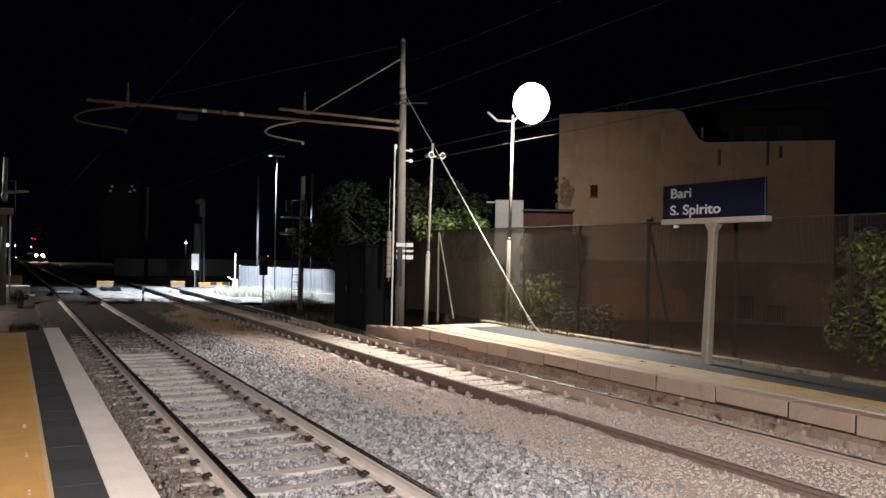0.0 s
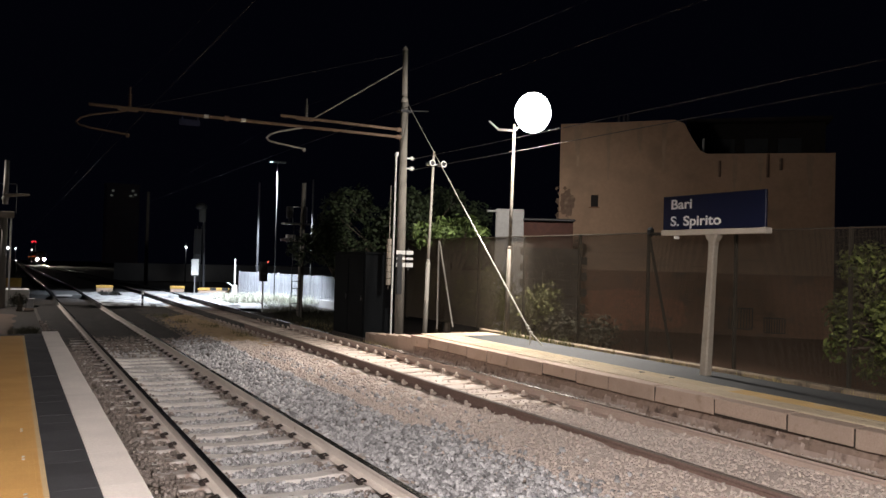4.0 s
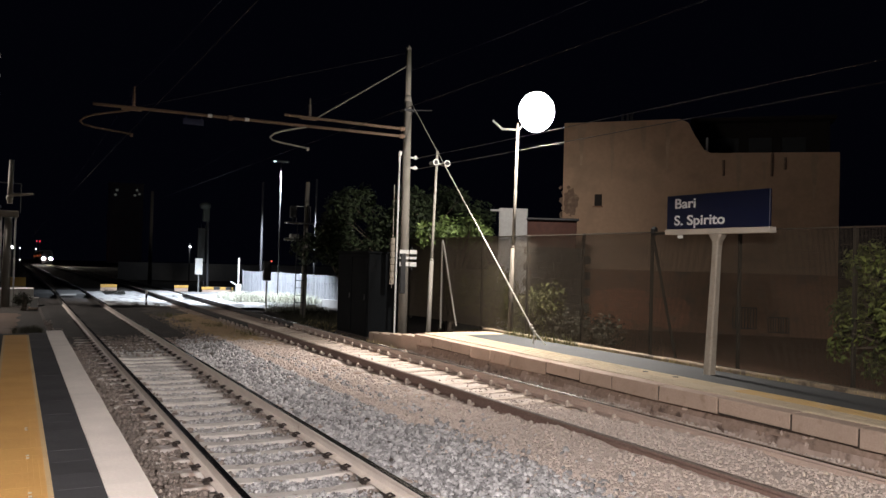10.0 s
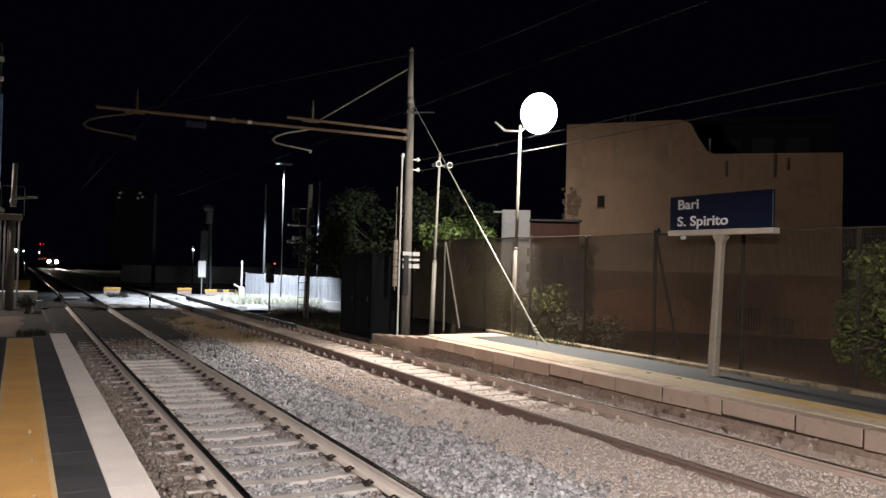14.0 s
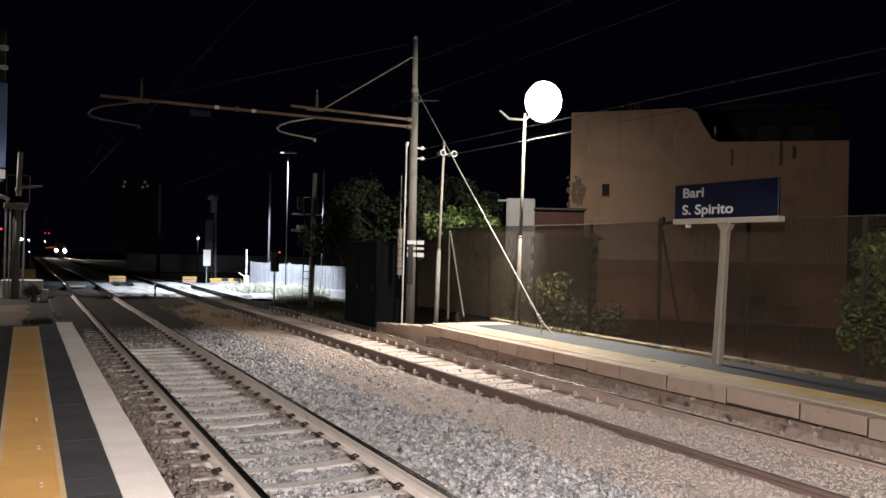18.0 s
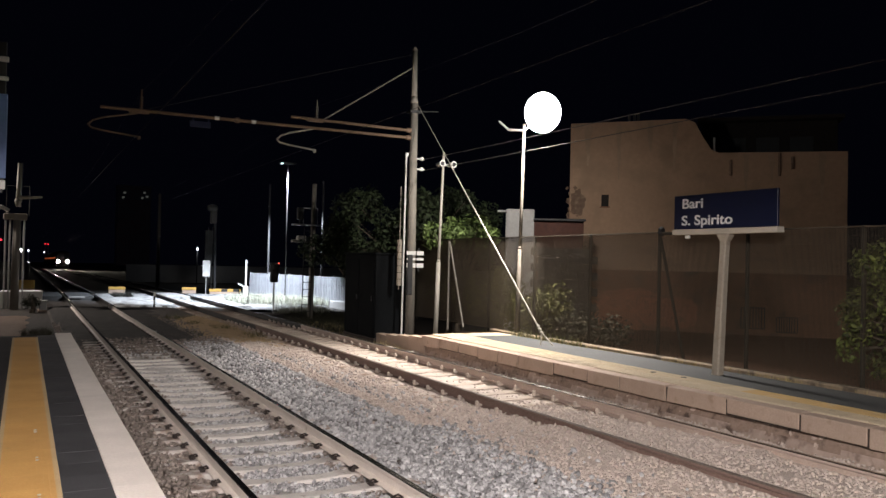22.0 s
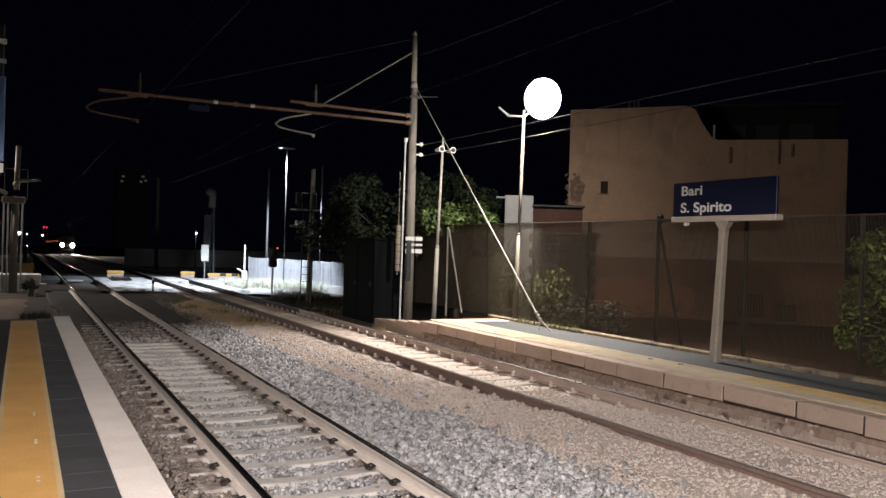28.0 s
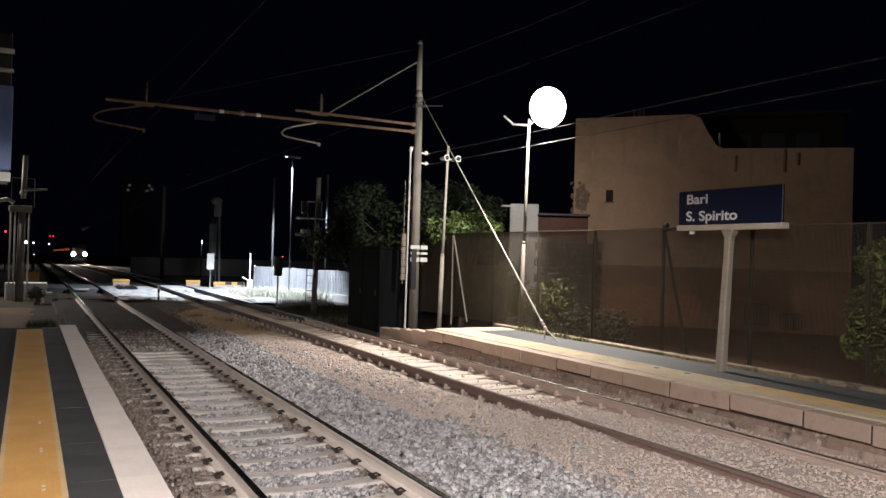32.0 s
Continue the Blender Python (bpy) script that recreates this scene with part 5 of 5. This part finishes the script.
def platform_board():
    s = thing("platform_board", pose(-0.76, 14.0, P1), "tall notice board with blue panel and white bars on a post", "sign")
    bm = new_bm()
    tube(bm, (-0.3, 0.1, -0.02), (-0.3, 0.1, 4.8), 0.06)
    part("post", bm, DARK_STEEL, s)
    bm = new_bm()
    box(bm, (-0.02, 0.05, 3.65), (0.94, 0.06, 2.3), 0.01)
    part("frame", bm, BLACK, s, "dark frame")
    bm = new_bm()
    box(bm, (-0.02, 0.0, 3.36), (1.0, 0.05, 1.28), 0.01)
    part("panel", bm, BLUE_PALE, s, "pale blue panel")
    for z, w, h in ((4.53, 0.96, 0.075), (4.235, 1.0, 0.06), (2.62, 0.92, 0.14)):
        bm = new_bm()
        box(bm, (0.48 - w / 2, 0.0, z), (w, 0.05, h), 0.008)
        part("bar", bm, WHITE, s, "white bar")


platform_board()


# ---- houses ----
def building():
    b = thing("house", pose(19.3, 26.51, -0.3, 0, 0, -45), "plain brown plastered house with a broken roofline", "building")
    out = [(0, 0), (10.05, 0), (10.05, 6.8), (5.6, 6.83), (5.35, 6.95), (5.0, 7.5), (4.75, 8.0), (4.4, 8.16), (2.2, 8.12), (0, 8.1)]
    bm = new_bm()
    lo = [bm.verts.new((s, 0, z)) for s, z in out]
    hi = [bm.verts.new((s, 0.4, z)) for s, z in out]
    bm.faces.new(lo)
    bm.faces.new(hi[::-1])
    for i in range(len(out)):
        bm.faces.new((lo[i], hi[i], hi[(i + 1) % len(out)], lo[(i + 1) % len(out)]))
    bmesh.ops.recalc_face_normals(bm, faces=bm.faces)
    part("front_wall", bm, PLASTER, b)
    bm = new_bm()
    box(bm, (0.2, 4.4, 4.05), (0.4, 8.0, 8.1))
    box(bm, (9.85, 4.4, 3.4), (0.4, 8.0, 6.8))
    box(bm, (5.02, 8.2, 3.4), (9.3, 0.4, 6.8))
    part("side_wall", bm, PLASTER, b)
    bm = new_bm()
    box(bm, (5.02, 4.3, 6.1), (9.3, 7.8, 0.25))
    part("roof_slab", bm, CONCRETE, b)
    # the unlit room's darkness is put into its wall colour
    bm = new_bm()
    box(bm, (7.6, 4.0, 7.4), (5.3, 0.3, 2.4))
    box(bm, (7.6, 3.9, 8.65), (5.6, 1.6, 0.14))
    part("roof_room", bm, NIGHT_WALL, b, "set-back rooftop room, coloured near-black as unlit")
    bm = new_bm()
    for k in range(3):
        box(bm, (6.3 + 1.3 * k, 3.83, 7.3), (0.9, 0.04, 1.3), 0.01)
    part("shutter", bm, DARK_STEEL, b, "dark shutters")
    bm = new_bm()
    tube(bm, (5.45, 0.6, 6.2), (5.45, 0.6, 7.5), 0.05)
    part("pipe", bm, GALV, b)
    bm = new_bm()
    for s in (2.25, 2.45, 2.6):
        tube(bm, (s, 0.25, 8.1), (s, 0.25, 8.45), 0.05)
    part("roof_vent", bm, DARK_STEEL, b)
    bm = new_bm()
    box(bm, (5.02, -0.03, 1.15), (10.07, 0.05, 2.3))
    part("lower_band", bm, PLASTER_LOW, b, "darker stained plaster band")
    # where the plaster has fallen off, red brick shows
    for s0, z0, w, h in ((2.2, 0.72, 1.75, 0.9), (4.2, 0.7, 0.9, 0.6)):
        bm = new_bm()
        mid = bm.verts.new((s0, -0.062, z0))
        rim = [bm.verts.new((s0 + w * math.cos(q * 0.2094) * (1 + 0.22 * noise.noise((math.cos(q * 0.21) * 2.4, math.sin(q * 0.21) * 2.4, s0))), -0.058,
                             z0 + h * math.sin(q * 0.2094) * (1 + 0.22 * noise.noise((math.cos(q * 0.21) * 2.4, math.sin(q * 0.21) * 2.4, s0))))) for q in range(30)]
        for q in range(30):
            bm.faces.new((mid, rim[q], rim[(q + 1) % 30]))
        part("bare_brick", bm, BRICK_RED, b, "red brick where the plaster has fallen off")
    bm = new_bm()
    box(bm, (1.40, -0.01, 5.02), (0.28, 0.06, 0.46), 0.01)
    win = part("window", bm, NIGHT_WALL, b, "tiny dark window")
    bm = new_bm()
    box(bm, (1.40, -0.03, 4.76), (0.40, 0.12, 0.05), 0.01)
    part("sill", bm, PLASTER_LOW, win)
    # rubble where an old wall was torn off
    bm = new_bm()
    rng = random.Random(8)
    for k in range(44):
        low = k % 3 == 0
        at = Vector((rng.uniform(-0.08, 0.14) if low else rng.triangular(-0.16, 0.4, 0.08), rng.uniform(0.06, 0.2), 3.0 + rng.uniform(0, 1.5) if low else 4.35 + rng.uniform(0, 1.3)))
        turn = Matrix.Translation(at) @ Euler((rng.uniform(0, 6), rng.uniform(0, 6), rng.uniform(0, 6))).to_matrix().to_4x4() @ Matrix.Diagonal((1.4, 0.9, 0.75, 1))
        bmesh.ops.create_cube(bm, size=rng.uniform(0.06, 0.17), matrix=turn)
    patch = new_bm()
    mid = patch.verts.new((0.32, -0.016, 4.95))
    rim = [patch.verts.new((0.32 + 0.36 * math.cos(q * 0.2094) * (1 + 0.5 * noise.noise((math.cos(q * 0.21) * 2, math.sin(q * 0.21) * 2, 3))), 0.004,
                            4.95 + 0.62 * math.sin(q * 0.2094) * (1 + 0.5 * noise.noise((math.cos(q * 0.21) * 2, math.sin(q * 0.21) * 2, 3))))) for q in range(30)]
    for q in range(30):
        patch.faces.new((mid, rim[q], rim[(q + 1) % 30]))
    part("bare_masonry", patch, BROKEN, b, "darker patch of bare masonry")
    part("broken_masonry", bm, BROKEN, b, "torn-off stones at the corner")
    for s0, s1, z0, z1 in ((6.5, 7.32, 0.25, 1.02), (7.73, 8.43, 0.15, 0.7)):
        bm = new_bm()
        for k in range(9):
            x = s0 + (s1 - s0) * k / 8
            tube(bm, (x, -0.12, z0), (x, -0.12, z1), 0.02, seg=6)
        for z in (z0, z1):
            tube(bm, (s0, -0.12, z), (s1, -0.12, z), 0.02, seg=6)
        part("window_grille", bm, DARK_STEEL, b, "dark barred window")
    for s, z, h in ((6.05, 6.25, 0.6), (7.75, 6.35, 0.85), (8.2, 6.4, 0.45)):
        bm = new_bm()
        tube(bm, (s, -0.05, z - h / 2), (s, -0.05, z + h / 2), 0.05, seg=8)
        part("downpipe", bm, BROKEN, b, "short stained downpipe below the parapet")
    rng = random.Random(5)
    for s, top, h in ((0.7, 8.0, 1.6), (1.9, 8.05, 2.2), (3.1, 8.1, 1.2), (4.0, 8.1, 1.9), (6.6, 6.75, 1.5), (7.5, 6.75, 1.0), (9.2, 6.75, 1.7)):
        bm = new_bm()
        n, w = 7, rng.uniform(0.10, 0.24)
        le = [bm.verts.new((s - w * (1 - 0.8 * k / n) * rng.uniform(0.5, 1.1), -0.006, top - h * k / n)) for k in range(n + 1)]
        ri = [bm.verts.new((s + w * (1 - 0.8 * k / n) * rng.uniform(0.5, 1.1), -0.006, top - h * k / n)) for k in range(n + 1)]
        for k in range(n):
            bm.faces.new((le[k], le[k + 1], ri[k + 1], ri[k]))
        part("damp_streak", bm, PLASTER_DAMP, b, "dull damp streak below the parapet")
    # low shed beside the house
    s = thing("shed", pose(14.78, 23.98, -0.35, 0, 0, -28), "low shed with white gable and red-brown side", "shed")
    bm = new_bm()
    box(bm, (0.5, 0.15, 2.21), (0.98, 0.22, 4.38), 0.02)
    box(bm, (-0.1, 0.1, 4.31), (0.4, 0.3, 0.06), 0.01)
    part("white_wall", bm, SHED_WHITE, s)
    bm = new_bm()
    box(bm, (1.85, 0.5, 2.0), (1.72, 0.8, 4.0), 0.02)
    part("red_wall", bm, RED_WALL, s)
    bm = new_bm()
    box(bm, (1.85, 0.4, 4.05), (1.8, 1.1, 0.08), 0.02)
    part("roof", bm, DARK_STEEL, s)
    # wall of stacked blocks behind the fence
    w = thing("block_wall", pose(13.0, 19.3, -0.3, 0, 0, -28), "rough wall of stacked pale blocks behind the fence", "wall", kind="structure")
    blk = None
    rng = random.Random(4)
    for j in range(13):
        for i in range(4):
            m = pose(0.42 * i + (0.21 if j % 2 else 0), rng.uniform(-0.03, 0.03), 0.115 + 0.225 * j, 0, 0, rng.uniform(-2, 2))
            if blk is None:
                bm = new_bm()
                box(bm, (0, 0, 0), (0.413, 0.22, 0.22), 0.003)
                blk = part("block", bm, material("rough_block", (0.036, 0.03, 0.024), (0.02, 0.017, 0.014), 0.95, grain=20, blotch=2, vary=0.25, bump=0.6), w)
                blk.matrix_basis = m
            else:
                again(blk, m)
    # distant low walls and dark houses
    bm = new_bm()
    box(bm, (0, 0, 0.9), (29, 0.3, 1.8), 0.02)
    ob = part("far_wall", bm, SHED_WHITE)
    ob.matrix_basis = pose(23.6, 86, -0.6, 0, 0, -8)
    tagged(ob, "long low grey wall far beyond the crossing", "wall", kind="structure")
    for x, y, w_, h, lit in ((31.4, 279, 10, 25.5, ((-3.5, 21.8), (-3.1, 23.3), (2.9, 23.6), (3.7, 22.4), (2.3, 21.9))),):
        hs = thing("far_house", pose(x, y, -1.2), "tall pale distant house at night", "building")
        bm = new_bm()
        box(bm, (0, 4, h / 2), (w_, 8, h), 0.05)
        part("wall", bm, FAR_PLASTER, hs)
        bm = new_bm()
        box(bm, (0, 4, h + 0.1), (w_ + 0.6, 8.6, 0.3), 0.05)
        part("roof", bm, FAR_PLASTER, hs)
        for wx, wz in lit:
            bm = new_bm()
            box(bm, (wx, -0.03, wz), (0.75, 0.06, 0.6))
            part("window", bm, FAR_DIM, hs, "dimly lit window")


building()


def far_lamp(x, y, z, r, mat, name, label):
    s = thing(name, pose(x, y, -0.5 + rail_z(y)), label, "lamp")
    zz = z + 0.5 - rail_z(y)
    bm = new_bm()
    tube(bm, (0, 0, 0), (0, 0, zz + 0.3), 0.06, seg=8)
    part("post", bm, DARK_STEEL, s)
    bm = new_bm()
    bmesh.ops.create_uvsphere(bm, u_segments=12, v_segments=8, radius=r, matrix=Matrix.Translation((0, -0.12, zz)))
    part("lens", bm, mat, s)


far_lamp(-0.30, 100, 2.4, 0.14, FAR_WHITE, "far_lamp", "distant white lamp beside the line")
far_lamp(0.45, 104, 2.35, 0.06, FAR_WHITE, "far_lamp", "small distant white lamp beside the line")
far_lamp(0.55, 106, 1.0, 0.04, FAR_WHITE, "far_lamp", "small distant white lamp low beside the line")
far_lamp(14.76, 80, 2.85, 0.075, FAR_WHITE, "far_lamp", "single distant white lamp beyond the crossing")
far_lamp(5.15, 250, 4.65, 0.13, RED_LIGHT, "far_signal", "distant red railway signal")
far_lamp(5.95, 250, 4.65, 0.13, RED_LIGHT, "far_signal", "distant red railway signal")
far_lamp(5.0, 250, 2.4, 0.12, FAR_WHITE, "far_lamp", "tiny white light under the red signal")
far_lamp(-2.05, 90, 3.35, 0.10, RED_LIGHT, "crossing_light", "red level crossing light")


# posts out of view, added only as fixtures for the unseen lights
def unseen_lamp_post(x, y, z, dx, label):
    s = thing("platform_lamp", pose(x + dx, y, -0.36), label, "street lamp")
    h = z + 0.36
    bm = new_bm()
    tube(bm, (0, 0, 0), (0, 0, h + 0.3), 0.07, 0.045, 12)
    part("pole", bm, POLE_DIMMED, s, "", True)
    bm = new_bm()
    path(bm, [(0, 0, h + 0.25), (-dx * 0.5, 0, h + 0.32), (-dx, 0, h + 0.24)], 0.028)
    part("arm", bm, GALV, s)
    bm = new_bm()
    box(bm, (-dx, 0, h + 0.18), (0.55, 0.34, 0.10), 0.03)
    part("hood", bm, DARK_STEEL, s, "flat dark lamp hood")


unseen_lamp_post(-1.4, -1.0, 5.0, -0.6, "unseen hooded post added for the raised platform light")
unseen_lamp_post(-3.4, -15.0, 5.0, -0.6, "unseen hooded post added for the raised platform light")
unseen_lamp_post(11.4, -5.0, 5.4, 0.2, "unseen hooded post added for the low platform fill light")
unseen_lamp_post(-4.0, 42.0, 6.8, -0.6, "unseen hooded post added for the left crossing light")


# ---- trees and bushes ----
def leaf_cloud(centres, count, size, seed):
    """Folded leaves, each two triangles a side, scattered in clumps."""
    rng = np.random.default_rng(seed)
    c = np.array([p[:3] for p in centres])
    r = np.array([p[3] for p in centres])
    pick = rng.choice(len(c), count, p=r ** 2 / (r ** 2).sum())
    d = rng.normal(size=(count, 3))
    d /= np.linalg.norm(d, axis=1)[:, None]
    p = c[pick] + d * (r[pick] * rng.uniform(0.35, 1.05, count) ** 0.6)[:, None]
    n = d * 0.6 + rng.normal(size=(count, 3)) * 0.6 + np.array([0, 0, 0.5])
    n /= np.linalg.norm(n, axis=1)[:, None]
    u = np.cross(n, rng.normal(size=(count, 3)))
    u /= np.linalg.norm(u, axis=1)[:, None]
    w = np.cross(n, u)
    s = (size * rng.uniform(0.6, 1.3, count))[:, None]
    v = np.stack([p - u * s, p - w * s * 0.42 + n * s * 0.14, p + u * s, p + w * s * 0.42 + n * s * 0.14], 1).reshape(-1, 3)
    k = 4 * np.arange(count)[:, None]
    f = np.concatenate([k + np.array([0, 1, 2]), k + np.array([0, 2, 3])])
    return v, f


def tree(name, x, y, z, label, trunk_h, clumps, leaves, size, leaf_mat, seed, category="tree"):
    t = thing(name, pose(x, y, z), label, category)
    rng = random.Random(seed)
    bm = new_bm()
    top = (0.1, 0.0, trunk_h)
    tube(bm, (0, 0, -0.1), (0.05, 0.02, trunk_h * 0.5), 0.13, 0.10, 9)
    tube(bm, (0.05, 0.02, trunk_h * 0.5), top, 0.10, 0.075, 9)
    for c in clumps:
        a = Vector(top).lerp(Vector((0, 0, trunk_h * 0.6)), rng.random())
        mid = a.lerp(Vector(c[:3]), 0.55) + Vector((0, 0, 0.15))
        tube(bm, a, mid, 0.05, 0.03, 6)
        tube(bm, mid, c[:3], 0.03, 0.01, 6)
    part("trunk", bm, BARK, t, "", True)
    v, f = leaf_cloud(clumps, leaves, size, seed)
    raw("crown", v, f, leaf_mat, t)
    return t


def clumps(seed, n, size, spread, z0):
    rng = random.Random(seed)
    out = []
    for _ in range(n):
        a, q = rng.uniform(0, 6.283), rng.random() ** 0.5
        out.append((spread[0] * q * math.cos(a), spread[1] * q * math.sin(a), z0 + spread[2] * rng.uniform(-1, 1) * (1 - 0.5 * q), size * rng.uniform(0.6, 1.25)))
    return out


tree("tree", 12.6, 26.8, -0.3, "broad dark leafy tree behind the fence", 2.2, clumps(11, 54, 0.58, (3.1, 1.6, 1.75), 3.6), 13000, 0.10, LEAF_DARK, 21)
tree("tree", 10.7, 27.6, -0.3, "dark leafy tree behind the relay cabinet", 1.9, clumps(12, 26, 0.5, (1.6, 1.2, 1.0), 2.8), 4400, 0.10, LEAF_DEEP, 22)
tree("fig_bush", 12.38, 22.9, -0.2, "large-leaved green bush lit by the platform lamp", 1.5, clumps(13, 20, 0.36, (1.15, 0.6, 0.40), 3.3), 1500, 0.12, LEAF, 23, "bush")
tree("bush", 12.05, 7.42, -0.2, "green leafy bush growing through the fence", 1.2, clumps(14, 52, 0.32, (0.7, 1.35, 1.3), 1.75), 9000, 0.055, LEAF_BUSH, 24, "bush")
tree("bush", 12.9, 17.0, -0.25, "low dark bush behind the fence", 0.5, clumps(15, 14, 0.4, (1.0, 0.6, 0.35), 0.7), 1500, 0.07, LEAF_BROWN, 25, "bush")
tree("bush", 12.7, 20.9, -0.25, "olive green hedge bush behind the fence", 1.0, clumps(31, 26, 0.42, (0.75, 1.1, 0.95), 1.35), 2600, 0.07, LEAF_OLIVE, 31, "bush")
tree("bush", 12.75, 18.9, -0.25, "olive green hedge bush behind the fence", 0.8, clumps(32, 22, 0.40, (0.7, 0.9, 0.75), 1.1), 2200, 0.07, LEAF_OLIVE, 32, "bush")
tree("bush", 12.6, 23.9, -0.25, "olive green hedge bush behind the fence", 1.1, clumps(33, 24, 0.42, (0.7, 1.0, 0.95), 1.5), 2400, 0.07, LEAF_OLIVE, 33, "bush")
tree("bush", 12.3, 26.2, -0.25, "olive green hedge bush behind the fence", 1.1, clumps(34, 24, 0.42, (0.7, 1.0, 0.95), 1.6), 2400, 0.07, LEAF_OLIVE, 34, "bush")
tree("bush", 0.35, 38.0, -0.36, "small dark bush beside the mast", 0.3, clumps(16, 8, 0.22, (0.3, 0.3, 0.18), 0.45), 700, 0.05, LEAF_BROWN, 26, "bush")


# ---- the train ----
def train():
    t = thing("train", pose(7.45, 263, 0), "dark red passenger train with glowing headlights", "train")
    for c in range(4):
        y0 = 24.6 * c
        bm = new_bm()
        sec = [(-1.38, 0.95), (-1.42, 1.3), (-1.42, 2.9), (-1.2, 3.55), (-0.7, 3.85), (0.7, 3.85), (1.2, 3.55), (1.42, 2.9), (1.42, 1.3), (1.38, 0.95)]
        rings = []
        for y, k, lift in ((0.0, 0.86, 0.0), (0.5, 0.96, 0), (1.2, 1, 0), (23.6, 1, 0), (24.1, 0.96, 0)):
            rings.append([bm.verts.new((x * k, y0 + y, 0.95 + (z - 0.95) * (0.93 if k < 0.9 else 1))) for x, z in sec])
        for a, b in zip(rings, rings[1:]):
            for i in range(len(sec)):
                bm.faces.new((a[i], a[(i + 1) % len(sec)], b[(i + 1) % len(sec)], b[i]))
        bm.faces.new(rings[0])
        bm.faces.new(rings[-1][::-1])
        bmesh.ops.recalc_face_normals(bm, faces=bm.faces)
        body = part("car_body", bm, TRAIN, t)
        for side in (-1, 1):
            for k in range(9):
                bm = new_bm()
                box(bm, (side * 1.425, y0 + 2.6 + 2.4 * k, 2.35), (0.03, 0.9 + 0.8 * ((k * 7 + c * 3) % 3 == 0), 0.34), 0.01)
                part("window", bm, CAB_LIT, body)
        for yb in (3.5, 20.5):
            bm = new_bm()
            box(bm, (0, y0 + yb, 0.55), (2.0, 3.0, 0.4), 0.05)
            bogie = part("bogie", bm, DARK_STEEL, t)
            for dy in (-1.25, 1.25):
                bm = new_bm()
                for s in (-0.75, 0.75):
                    tube(bm, (s - 0.065, y0 + yb + dy, 0.46), (s + 0.065, y0 + yb + dy, 0.46), 0.46, seg=18)
                tube(bm, (-0.75, y0 + yb + dy, 0.46), (0.75, y0 + yb + dy, 0.46), 0.08, seg=10)
                part("wheelset", bm, DARK_STEEL, bogie)
        bm = new_bm()
        box(bm, (0, y0 + 12, 0.75), (2.2, 9, 0.5), 0.05)
        part("underframe_box", bm, DARK_STEEL, t)
    bm = new_bm()
    box(bm, (0, -0.03, 2.75), (2.0, 0.06, 0.85), 0.02)
    part("windscreen", bm, GLASS_DARK, t)
    for s in (-0.88, 0.88):
        bm = new_bm()
        tube(bm, (s, -0.02, 1.58), (s, 0.12, 1.58), 0.35, 0.37, 16)
        lampm = part("headlight_housing", bm, TRAIN_GREY, t)
        bm = new_bm()
        tube(bm, (s, -0.034, 1.58), (s, -0.024, 1.58), 0.27, seg=20)
        part("headlight", bm, HEADLIGHT, lampm, "glowing warm white headlight")
    for s in (-0.87, 0.87):
        bm = new_bm()
        tube(bm, (s, -0.45, 1.05), (s, 0.05, 1.05), 0.08, seg=10)
        tube(bm, (s, -0.5, 1.05), (s, -0.45, 1.05), 0.22, seg=14)
        part("buffer", bm, DARK_STEEL, t)
    bm = new_bm()
    box(bm, (0, -0.05, 0.5), (2.4, 0.1, 0.5), 0.03)
    part("snow_plough", bm, TRAIN_GREY, t)
    return t


TRAIN_SET = train()


def motions():
    """The train rolls slowly closer along the line beside the low platform."""
    rows = []
    for k in range(17):
        s = 2.0 * k
        y = 263 - 2.4 * s - 0.038 * s * s
        rows.append((s, pose(7.45, y, rail_z(y), -math.degrees(math.atan(GRADE)), 0, 0)))
    walk(TRAIN_SET, rows)


motions()
